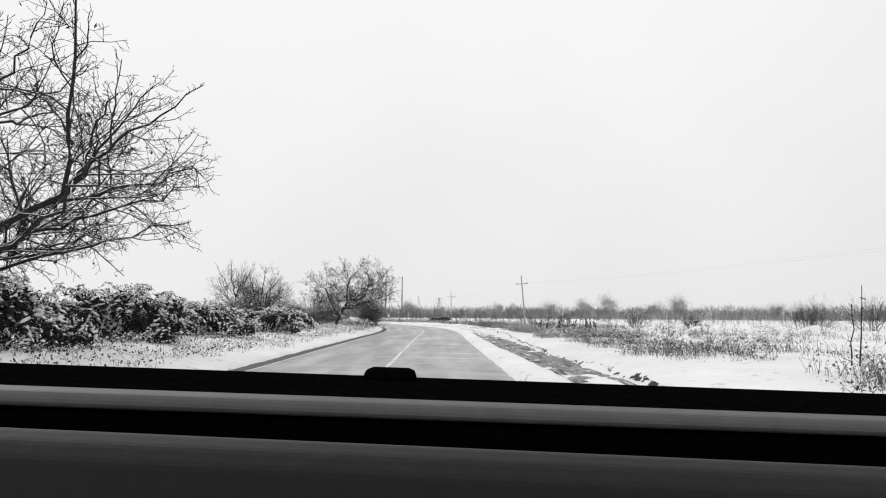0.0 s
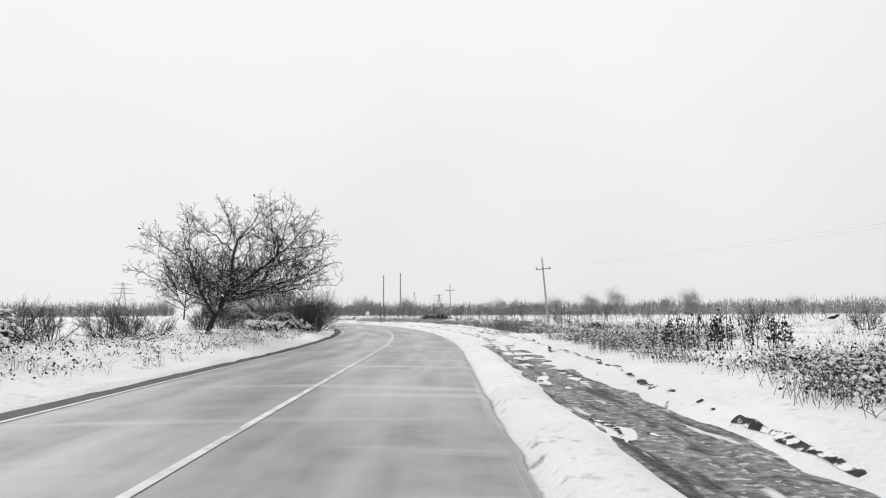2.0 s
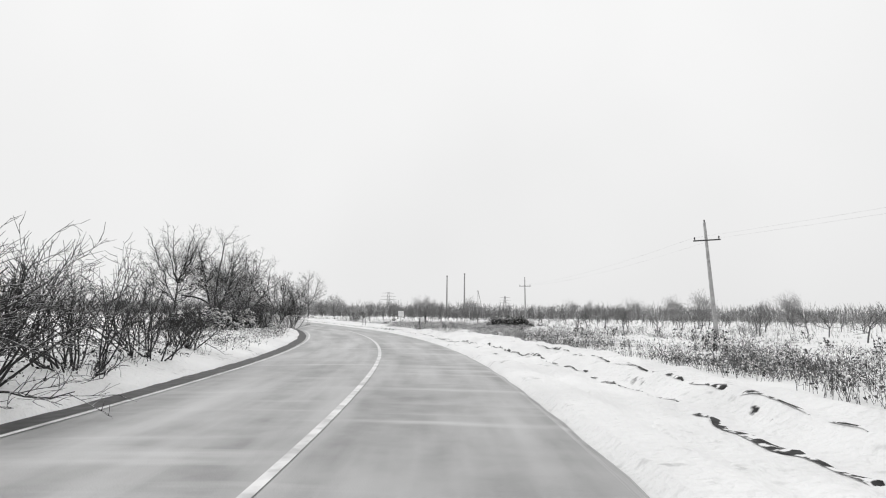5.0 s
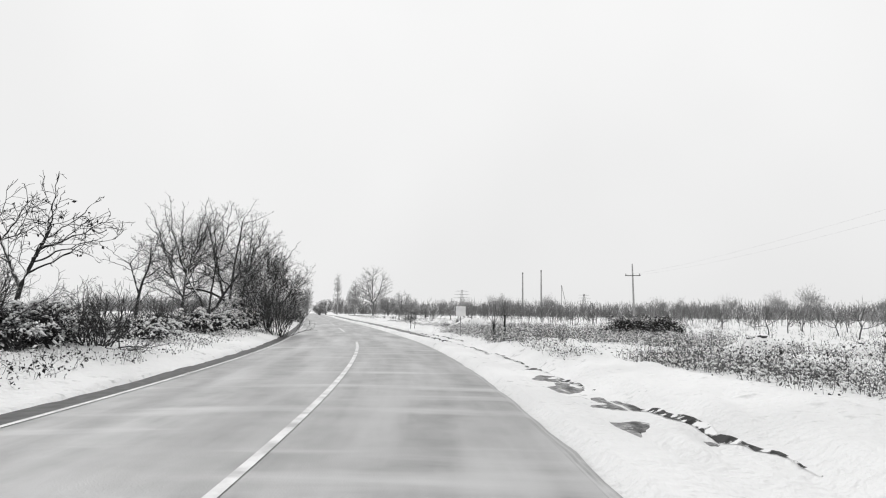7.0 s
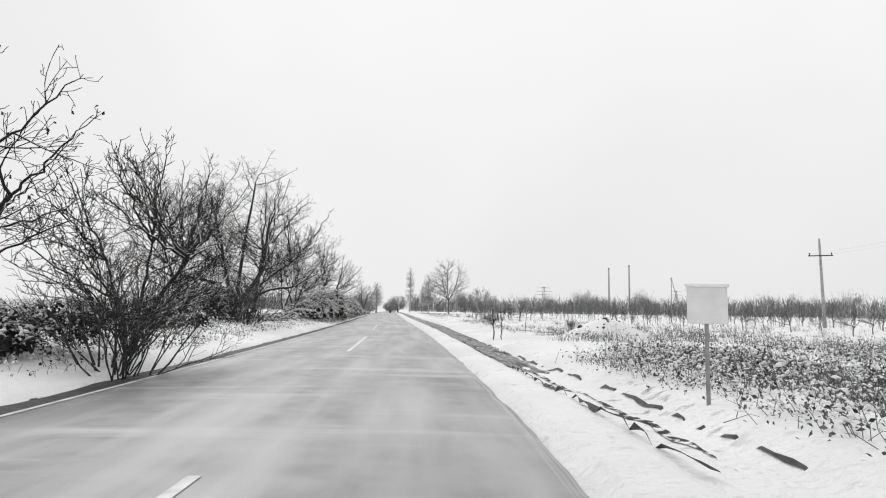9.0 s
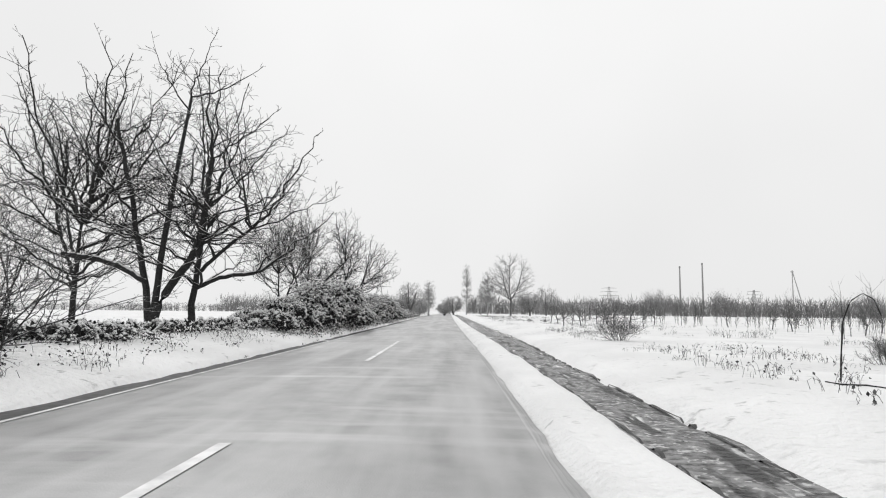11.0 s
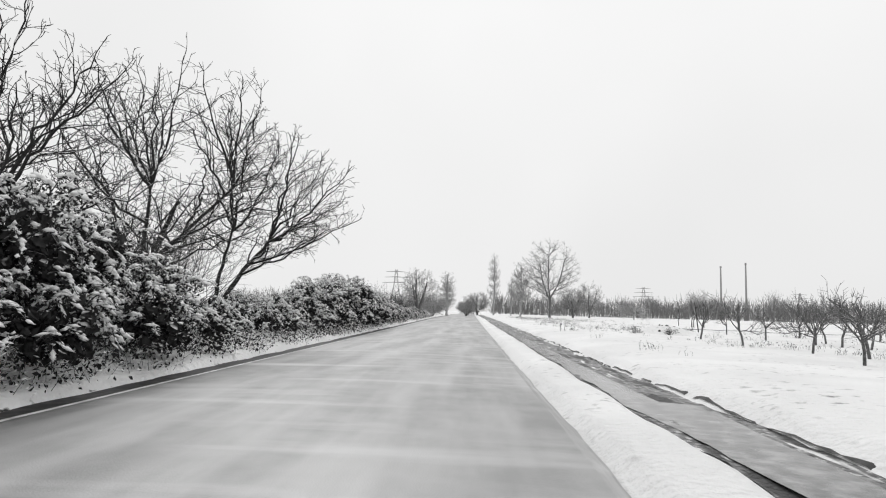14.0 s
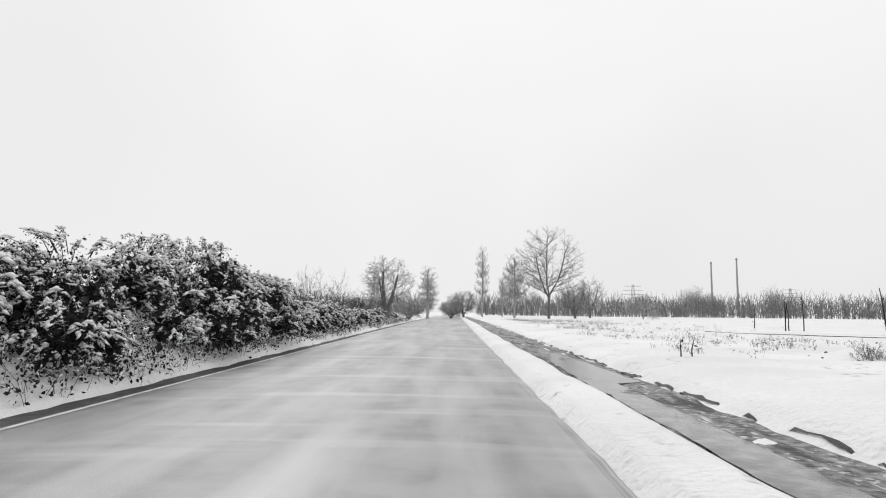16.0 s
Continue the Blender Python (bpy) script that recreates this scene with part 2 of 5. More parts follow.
class Tubes:
    """Collects tapering stems and turns them into one mesh."""

    def __init__(self):
        self.groups, self.levels = {}, []

    def add_many(self, lines, radii, sides):
        """lines: stems x points x 3; radii: stems x points."""
        if len(lines):
            self.levels.append((np.asarray(lines, float), np.asarray(radii, float), sides))

    def add(self, pts, radii, sides):
        self.groups.setdefault((len(pts), sides), []).append((pts, radii))

    def arrays(self):
        vs, fs, base = [], [], 0
        levels = [(np.array([[tuple(q) for q in it[0]] for it in items], float), np.array([it[1] for it in items], float), n) for (_, n), items in self.groups.items()]
        for p, r, n in levels + self.levels:
            k = p.shape[1]
            t = np.gradient(p, axis=1)
            t /= np.linalg.norm(t, axis=2, keepdims=True) + 1e-9
            ref = np.where(np.abs(t[..., 2:3]) > 0.9, np.array([1.0, 0, 0]), np.array([0, 0, 1.0]))
            u = np.cross(t, ref)
            u /= np.linalg.norm(u, axis=2, keepdims=True) + 1e-9
            w = np.cross(t, u)
            a = np.arange(n) * 2 * np.pi / n
            ring = p[:, :, None] + r[:, :, None, None] * (np.cos(a)[:, None] * u[:, :, None] + np.sin(a)[:, None] * w[:, :, None])
            cnt = len(p)
            idx = np.arange(cnt * k * n).reshape(cnt, k, n) + base
            nxt = np.roll(idx, -1, axis=2)
            f = np.stack([idx[:, :-1], nxt[:, :-1], nxt[:, 1:], idx[:, 1:]], -1).reshape(-1, 4)
            vs.append(ring.reshape(-1, 3))
            fs.append(f)
            base += cnt * k * n
        return (np.concatenate(vs), np.concatenate(fs)) if vs else (np.zeros((0, 3)), np.zeros((0, 4), int))

    def mesh(self, name, mat):
        return smooth(np_mesh(name, *self.arrays(), mat))


def turned(d, angle, rng):
    side = d.orthogonal().normalized()
    side.rotate(Matrix.Rotation(rng.uniform(0, 2 * math.pi), 3, d))
    return (d * math.cos(angle) + side * math.sin(angle)).normalized()


def grow(out, p, d, length, r, level, spec, rng, tips=None):
    """A stem with wobble and its side shoots, level by level."""
    k = spec["k"][level]
    pts, dirs = [p.copy()], [d.copy()]
    wob, up = spec["wobble"][level], spec["up"][level]
    step = length / (k - 1)
    for _ in range(k - 1):
        d = (d + Vector((rng.gauss(0, wob), rng.gauss(0, wob), rng.gauss(0, wob) + up))).normalized()
        p = p + d * step
        pts.append(p)
        dirs.append(d)
    r1 = r * spec["taper"][level]
    radii = [r + (r1 - r) * i / (k - 1) for i in range(k)]
    out[min(level, len(out) - 1)].add(pts, radii, spec["sides"][level])
    if level + 1 >= len(spec["k"]):
        if tips is not None:
            tips.append((pts[-1], dirs[-1]))
        return
    n = spec["n"][level]
    f0 = spec["from"][level]
    for j in range(n):
        f = min(1.0, f0 + (1 - f0) * (j + rng.uniform(0.2, 1.0)) / n)
        q = f * (k - 1)
        i = min(int(q), k - 2)
        at = pts[i].lerp(pts[i + 1], q - i)
        rad = radii[i] + (radii[i + 1] - radii[i]) * (q - i)
        a = radians(rng.uniform(*spec["angle"][level])) * (0.55 if f > 0.97 else 1)
        cd = turned(dirs[i], a, rng)
        if cd.z < spec.get("dip", -0.25):
            cd.z *= -0.3
            cd.normalize()
        cl = length * rng.uniform(*spec["ratio"][level]) * (1.15 - 0.55 * f)
        grow(out, at, cd, cl, max(min(rad * 0.72, spec["rmax"][level]), spec["rmin"]), level + 1, spec, rng, tips)


SHRUBS = dict(k=[6, 4, 3], sides=[4, 3, 3], n=[8, 5], wobble=[0.16, 0.2, 0.25], up=[0.04, 0.05, 0.04], taper=[0.3, 0.4, 0.5],
              angle=[(20, 60), (25, 60)], ratio=[(0.35, 0.55), (0.4, 0.6)], rmax=[0.016, 0.009], rmin=0.005)
SHRUBS["from"] = [0.25, 0.2]


def spec_of(base, **changes):
    s = dict(base)
    s.update(changes)
    return s


def leaf_arrays(places, sizes, rng, droop=0.0):
    """Folded leaves, each of two quads, in random attitudes."""
    n = len(places)
    d = rng.normal(size=(n, 3))
    d[:, 2] -= droop
    d /= np.linalg.norm(d, axis=1, keepdims=True)
    e = np.cross(d, rng.normal(size=(n, 3)))
    e /= np.linalg.norm(e, axis=1, keepdims=True) + 1e-9
    nrm = np.cross(d, e)
    s = np.asarray(sizes)[:, None]
    tip, mid = places + d * s, places + d * s * 0.5 + nrm * s * 0.10
    a, b = mid + e * s * 0.30 - nrm * s * 0.22, mid - e * s * 0.30 - nrm * s * 0.22
    v = np.stack([places, a, tip, mid, b], 1).reshape(-1, 3)
    o = np.arange(n)[:, None] * 5
    f = np.concatenate([o + [0, 1, 2, 3], o + [0, 3, 2, 4]])
    return v, f


def blob_arrays(places, radii, rng, squash=0.45):
    bm = bmesh.new()
    bmesh.ops.create_icosphere(bm, subdivisions=1, radius=1)
    base = np.array([v.co[:] for v in bm.verts])
    tris = np.array([[v.index for v in f.verts] for f in bm.faces])
    bm.free()
    n = len(places)
    jit = 1 + 0.35 * rng.normal(size=(n, len(base), 1)).clip(-1.5, 1.5)
    sc = np.asarray(radii)[:, None, None] * np.stack([rng.uniform(0.6, 1.5, n), rng.uniform(0.6, 1.5, n), squash * rng.uniform(0.7, 1.5, n)], 1)[:, None]
    v = places[:, None] + base[None] * jit * sc
    q = np.c_[tris, tris[:, 2]]
    return v.reshape(-1, 3), q, n, len(base)


def tri_mesh(name, verts, tris, mat):
    me = bpy.data.meshes.new(name)
    me.vertices.add(len(verts))
    me.vertices.foreach_set("co", np.asarray(verts, float).ravel())
    me.loops.add(tris.size)
    me.loops.foreach_set("vertex_index", tris.ravel())
    me.polygons.add(len(tris))
    me.polygons.foreach_set("loop_start", np.arange(0, tris.size, 3))
    me.update(calc_edges=True)
    me.materials.append(mat)
    return smooth(me)


def blob_mesh(name, places, radii, rng, mat, squash=0.45):
    v, q, n, m = blob_arrays(places, radii, rng, squash)
    t = (q[None, :, :3] + (np.arange(n) * m)[:, None, None]).reshape(-1, 3)
    return tri_mesh(name, v, t, mat)


def pad_mesh(name, places, length, rng, mat, along=None):
    """Small elongated pillows of snow, each lying its own way."""
    n = len(places)
    base = np.array([(1, 0, 0), (-1, 0, 0), (0.1, 0.42, 0.05), (-0.1, -0.42, 0.05), (0.2, 0, 0.42), (-0.25, 0.05, 0.36), (0.0, 0, -0.22)])
    tris = np.array([(0, 2, 4), (4, 2, 5), (5, 2, 1), (0, 4, 3), (4, 5, 3), (5, 1, 3), (0, 6, 2), (2, 6, 1), (0, 3, 6), (3, 1, 6)])
    v = base[None] * (1 + 0.22 * rng.normal(size=(n, 7, 1)).clip(-2, 2)) * np.asarray(length)[:, None, None] * rng.uniform(0.8, 1.5, (n, 1, 3))
    a, tilt = rng.uniform(0, 2 * np.pi, n), rng.normal(size=n) * 0.45
    x, y, z = v[..., 0] * np.cos(tilt)[:, None], v[..., 1], v[..., 2] + v[..., 0] * np.sin(tilt)[:, None]
    if along is not None:
        a = np.arctan2(along[:, 1], along[:, 0])
        k = along[:, 2:3] / (np.linalg.norm(along[:, :2], axis=1, keepdims=True) + 0.3)
        z = v[..., 2] + v[..., 0] * k
    c, s = np.cos(a)[:, None], np.sin(a)[:, None]
    v = np.stack([x * c - y * s, x * s + y * c, z], -1) + np.asarray(places)[:, None]
    t = (tris[None] + (np.arange(n) * 7)[:, None, None]).reshape(-1, 3)
    return tri_mesh(name, v.reshape(-1, 3), t, mat)


def solid(bm, size, at=(0, 0, 0), bevel=0.0, turn=None):
    """A box with eased edges."""
    made = bmesh.ops.create_cube(bm, size=1)
    vs = made["verts"]
    bmesh.ops.scale(bm, vec=size, verts=vs)
    if bevel:
        es = list({e for v in vs for e in v.link_edges})
        out = bmesh.ops.bevel(bm, geom=es, offset=bevel, segments=2, affect='EDGES', profile=0.5)
        vs = list({v for f in out["faces"] for v in f.verts} | {v for v in vs if v.is_valid})
    if turn is not None:
        bmesh.ops.rotate(bm, cent=(0, 0, 0), matrix=turn, verts=vs)
    bmesh.ops.translate(bm, vec=at, verts=vs)
    return vs


# ---- the plan: the road's middle line as a function of y ----
BEND_Y = [-60, 20, 45, 70, 90, 110, 140, 300]
BEND = [0.0, -0.0117, 0.0, -0.155, -0.3126, -0.4424, -0.476, -0.465]
HALF = 3.07
_ys = np.arange(-80, 620, 0.5)
_sl = np.interp(_ys, BEND_Y, BEND)
_xs = np.concatenate([[0], np.cumsum((_sl[1:] + _sl[:-1]) * 0.25)])
_xs += -1.65 - np.interp(20, _ys, _xs)
_ss = np.concatenate([[0], np.cumsum(0.5 * np.sqrt(1 + ((_sl[1:] + _sl[:-1]) / 2) ** 2))])


def middle(y):
    return np.interp(y, _ys, _xs)


def lean(y):
    """Cosine of the road's turn away from +y."""
    return 1 / np.sqrt(1 + np.interp(y, _ys, _sl) ** 2)


def beside(y, d):
    """The place d metres to the right of the road's middle where it passes y."""
    s = float(np.interp(y, _ys, _sl))
    c = 1 / math.sqrt(1 + s * s)
    return float(middle(y)) + d * c, y - d * s * c


def wavy(x, y, scale, seed=0.0):
    return np.array([noise.noise(Vector((float(a) / scale, float(b) / scale, seed))) for a, b in zip(np.ravel(x), np.ravel(y))]).reshape(np.shape(x))


def rise(y):
    """How far the road has climbed where it passes y."""
    return np.interp(y, [165, 195, 225, 240, 500, 900], [0.0, 0.08, 0.18, 0.2, 0.2, 0.0])


def ground_height(x, y):
    """Height of the snow; x, y are arrays."""
    x, y = np.asarray(x, float), np.asarray(y, float)
    d = (x - middle(y)) * lean(y)
    near = np.abs(d) < 60
    rough = np.where(near, wavy(x, y, 0.8, 1.0) * 0.03 + wavy(x, y, 3.0, 2.0) * 0.06, 0) + wavy(x, y, 25.0, 3.0) * 0.10
    far = np.interp(y, [60, 85, 118, 135, 146], [0.0, -0.6, -0.6, -0.4, 0.0])
    right = np.interp(d - far * (d > 4.6), [3.0, 3.10, 3.27, 3.75, 3.95, 4.12, 5.3, 5.7, 7.0, 10, 40, 3000], [-0.12, -0.11, 0.06, 0.08, 0.03, -0.13, -0.13, 0.10, 0.24, 0.22, 0.14, 0.0])
    left = np.interp(-d, [3.0, 3.1, 3.35, 3.5, 4.1, 6.0, 9.0, 15, 60, 3000], [-0.1, -0.10, -0.11, 0.05, 0.18, 0.48, 0.55, 0.42, 0.2, 0.0])
    cover = np.interp(y, [5, 30, 46, 56, 80, 108, 126, 300], [0.0, 0.0, 0.05, 0.12, 0.15, 0.12, 0.0, 0.0])
    right = right + np.where((d > 4.0) & (d < 6.3), cover + (wavy(x * 2.0, y * 0.6, 0.9, 5.0) * 0.10 + wavy(x, y, 0.45, 8.0) * 0.05) * np.interp(y, [90, 115], [1.0, 0.4]), 0)
    left = left + np.where((d < -3.05) & (d > -4.2), wavy(x, y, 1.6, 7.0) * 0.08 + wavy(x, y, 0.5, 17.0) * 0.04, 0)
    edge = np.clip((np.abs(d) - 3.2) / 0.5, 0, 1)
    h = np.where(d > 0, right, left) + rough * edge
    return np.where(np.abs(d) < 3.0, -0.1, h) + rise(y) * np.interp(d, [-400, -60, 9, 45], [0.0, 1.0, 1.0, 0.25])


def ground_at(x, y):
    return float(ground_height(np.array([x]), np.array([y]))[0])


# ---- the large structure ----
def build_ground():
    ys = np.concatenate([[-3000, -1200, -400, -150, -80], np.arange(-30, 8, 0.8), np.arange(8, 232, 0.32), np.arange(232, 420, 4), [440, 480, 540, 620, 800, 1200, 2000, 4200]])
    us = np.concatenate([[-4000, -1500, -700, -350, -180, -100, -70, -50, -38, -30, -24, -20], np.arange(-17, -7, 0.8), np.arange(-7, -4.4, 0.3), np.arange(-4.4, -3.0, 0.1),
                         [-2.9, 0, 2.9], np.arange(3.0, 4.1, 0.14), np.arange(4.15, 6.2, 0.075), np.arange(6.25, 7.2, 0.18), np.arange(7.3, 12, 0.35), np.arange(12, 26, 0.9), [28, 32, 37, 44, 52, 64, 80, 110, 160, 240, 360, 700, 1500, 4000]])
    mid, c = middle(np.clip(ys, -80, 619)), lean(np.clip(ys, -80, 619))
    X = mid[:, None] + us[None] / np.where(np.abs(us) < 60, 1, 1)[None] / c[:, None]
    Y = np.repeat(ys[:, None], len(us), 1)
    Z = ground_height(X, Y)
    n, m = X.shape
    i = np.arange(n * m).reshape(n, m)
    f = np.stack([i[:-1, :-1], i[:-1, 1:], i[1:, 1:], i[1:, :-1]], -1).reshape(-1, 4)
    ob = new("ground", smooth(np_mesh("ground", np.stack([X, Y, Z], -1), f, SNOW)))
    tagged(ob, "snow-covered flat verge and open fields with soil showing", "ground", kind="structure")


def strip(name, y0, y1, step, ds, zs, mat, uv=False):
    """A band along the road with the given cross-section."""
    y = np.arange(y0, y1 + 1e-6, step)
    X, Y, Z, S = [], [], [], []
    s = np.interp(y, _ys, _ss)
    for d, z in zip(ds, zs):
        b = np.array([beside(float(v), d(v) if callable(d) else d) for v in y])
        X.append(b[:, 0]), Y.append(b[:, 1])
        Z.append(np.array([z(v) if callable(z) else z for v in y]) + rise(b[:, 1]))
    V = np.stack([np.stack(X, 1), np.stack(Y, 1), np.stack(Z, 1)], -1)
    n, m = V.shape[:2]
    i = np.arange(n * m).reshape(n, m)
    f = np.stack([i[:-1, :-1], i[:-1, 1:], i[1:, 1:], i[1:, :-1]], -1).reshape(-1, 4)
    me = smooth(np_mesh(name, V, f, mat))
    if uv:
        lay = me.uv_layers.new(name="UVMap")
        dd = np.array([d if not callable(d) else 0.0 for d in ds])
        table = np.stack([np.tile(dd, n), np.repeat(s, m)], 1)
        lay.data.foreach_set("uv", table[f.ravel()].ravel())
    return me


def build_road():
    frayed = lambda side: (lambda v: side * (HALF + 0.06 * noise.noise(Vector((v * 0.9, side, 4))) + 0.03 * noise.noise(Vector((v * 3.1, side, 9)))))
    ds = [frayed(-1), -2.9, -1.5, 0.0, 1.5, 2.9, frayed(1)]
    zs = [-0.06, 0.0, 0.03, 0.045, 0.03, 0.0, -0.05]
    me = strip("road", -40, 470, 0.5, ds, zs, ASPHALT, True)
    ob = new("road", me)
    tagged(ob, "wet grey asphalt country road dusted with slush", "road", kind="structure")
    lines = new("road_marking", strip("road_marking", -20, 104, 0.5, [0.20, 0.30], [0.05, 0.05], PAINT))
    tagged(lines, "worn white painted centre line on the asphalt", "road marking", kind="structure")
    edge = new("road_marking", strip("road_marking", -20, 250, 0.5, [-2.85, -2.77], [0.009, 0.011], PAINT))
    tagged(edge, "faded white painted edge line on the asphalt", "road marking", kind="structure")
    for y in (116, 133.5):
        dash = new("road_marking", strip("road_marking", y, y + 9, 0.5, [0.0, 0.12], [0.053, 0.053], PAINT))
        tagged(dash, "worn white painted centre dash on the asphalt", "road marking", "centre dashes", "structure")


def build_mud():
    bumps = lambda k, a: (lambda v: float(np.interp(v, [60, 110], [-0.055, -0.06])) * (1 if k < 20 else 0.6) + a * noise.noise(Vector((v * 0.8, k, 2))) + 0.02 * noise.noise(Vector((v * 3.3, k, 6))))
    ds = [3.7, 4.1, 4.4, 4.7, 5.0, 5.3, 5.6, 6.0, 6.4]
    me = strip("mud_track", -20, 330, 0.35, ds, [bumps(k, 0.045) for k in range(len(ds))], MUD, True)
    tagged(new("mud_track", me), "strip of dark wet mud and ruts along the road", "mud track", kind="structure")
    me = strip("gutter_soil", -20, 330, 0.5, [-3.0, -3.3, -3.6, -4.1], [bumps(k + 20, 0.02) for k in range(4)], SOIL)
    tagged(new("gutter_soil", me), "narrow strip of bare dark soil beside the asphalt", "soil", kind="structure")
    rut_a = ([-20, 20, 30, 46, 50, 58, 66, 80, 100, 128], [4.0, 4.1, 4.2, 4.3, 4.55, 4.7, 4.95, 4.9, 4.45, 4.2])
    rut_b = ([-20, 24, 30, 40, 53, 60, 70, 80], [5.6, 5.45, 5.6, 5.8, 5.75, 5.5, 5.6, 5.7])
    for k, ((ry, rd), y1, off) in enumerate(((rut_a, 128, 0.0), (rut_a, 62, 0.34), (rut_b, 78, 0.0))):
        mid_d = lambda v, ry=ry, rd=rd, off=off, k=k: float(np.interp(v, ry, rd)) + off + 0.16 * noise.noise(Vector((v * 0.35, k, 12))) + 0.05 * noise.noise(Vector((v * 1.9, k, 14)))
        half = lambda v, k=k: max(0.0, min(0.075, 0.03 + 0.07 * noise.noise(Vector((v * 0.4, k, 15))) + 0.09 * noise.noise(Vector((v * 2.9, k, 16)))))
        lift = lambda side, m=mid_d, h=half: (lambda v: ground_at(*beside(v, m(v) + side * h(v))) - float(rise(v)) + (0.015 if h(v) > 0.01 else -0.05))
        me = strip("wheel_rut", -10, y1, 0.2, [lambda v, m=mid_d, h=half: m(v) - h(v), mid_d, lambda v, m=mid_d, h=half: m(v) + h(v)], [lift(-1), lift(0), lift(1)], RUT)
        tagged(new("wheel_rut", me), "broken dark wheel rut showing through the snow", "rut", "wheel ruts", "structure")
    for k, (mid_at, side) in enumerate(((4.05, 1), (5.42, -1))):
        mid_d = lambda v, k=k, at=mid_at: at + float(np.interp(v, [60, 85, 118, 135, 146], [0.0, -0.6, -0.6, -0.4, 0.0])) * (at > 5) + 0.05 * noise.noise(Vector((v * 0.5, k, 41))) + 0.05 * noise.noise(Vector((v * 2.1, k, 42)))
        half = lambda v, k=k: max(0.0, 0.018 + 0.035 * noise.noise(Vector((v * 0.9, k, 43))) + 0.045 * noise.noise(Vector((v * 3.7, k, 44))))
        lift = lambda w, m=mid_d, h=half: (lambda v: max(ground_at(*beside(v, m(v) + w * h(v))) - float(rise(v)), -0.05) + (0.018 if h(v) > 0.01 else -0.08))
        me = strip("soil_bank", 104, 260, 0.2, [lambda v, m=mid_d, h=half: m(v) - h(v), mid_d, lambda v, m=mid_d, h=half: m(v) + h(v)], [lift(-1), lift(0), lift(1)], SOIL)
        tagged(new("soil_bank", me), "ragged dark earth bank along the edge of the mud", "soil", kind="structure")
    wide = lambda v: 0.55 * math.sqrt(max(0.0, min(1.0, (v - 150) / 7, (186 - v) / 9))) + 0.10 * noise.noise(Vector((v * 0.5, 3, 31))) + 0.06 * noise.noise(Vector((v * 1.7, 3, 32)))
    me = strip("meltwater", 150, 186, 0.25, [lambda v: 4.72 - max(0.01, wide(v)), 4.72, lambda v: 4.72 + max(0.01, wide(v + 40) if 157 < v < 177 else wide(v))], [-0.048, -0.044, -0.048], PUDDLE)
    tagged(new("meltwater", me), "long half-frozen grey puddle in the roadside rut", "puddle", kind="structure")


build_ground()
build_road()
build_mud()


# ---- trees and shrubs ----
def unit(v):
    return v / (np.linalg.norm(v, axis=-1, keepdims=True) + 1e-9)


def limbs_of(stems, crown, n, reach, bend, seed):
    """Main limbs that fan out from the trunks into the crown."""
    g = random.Random(seed)
    (cx, cy, cz), (rx, ry, rz), down = crown
    along = []
    for line in stems:
        for a, b in zip(line, line[1:]):
            along += [Vector(a).lerp(Vector(b), k / 4) for k in range(5)]
    top = max(q.z for q in along)
    along = [q for q in along if q.z > 0.32 * top] or along
    made = []
    for k in range(n):
        h = 0.98 - 1.5 * (k + 0.5) / n
        a = 2.39996 * k + g.gauss(0, 0.25)
        w = math.sqrt(max(0.0, 1 - h * h))
        f = reach * g.uniform(0.85, 1.12)
        end = Vector((cx + math.cos(a) * w * rx * f, cy + math.sin(a) * w * ry * f, cz + h * f * (rz if h > 0 else down)))
        away = lambda q: (end - q).length + 3.0 * max(0.0, q.z - (end.z - 0.45 * (Vector((end.x, end.y, 0)) - Vector((q.x, q.y, 0))).length))
        start = min(along, key=away)
        mid_ = start.lerp(end, 0.5) - Vector((0, 0, bend * (0.25 + 1.1 * h) * (end - start).length)) + Vector((g.gauss(0, 0.04), g.gauss(0, 0.04), g.gauss(0, 0.04))) * (end - start).length
        pts = [start * (1 - u) ** 2 + mid_ * 2 * u * (1 - u) + end * u * u for u in (0.0, 0.2, 0.4, 0.6, 0.8, 1.0)]
        made.append([tuple(q) for q in pts])
    return made


def depth_in(p, crown, seed):
    """How far out in a crown the places p lie: 1 is its uneven edge."""
    (cx, cy, cz), (rx, ry, rz), down = crown
    q = (p - [cx, cy, cz]) / np.stack([np.full(len(p), rx), np.full(len(p), ry), np.where(p[:, 2] > cz, rz, down)], 1)
    n = np.linalg.norm(q, axis=1)
    a, h = np.arctan2(q[:, 1], q[:, 0]), q[:, 2] / (n + 1e-9)
    wave = 1 + 0.07 * np.sin(3 * a + seed) + 0.06 * np.sin(5 * a + 4 * h + 2 * seed) + 0.05 * np.sin(9 * h + 2 * a + seed)
    return n / wave


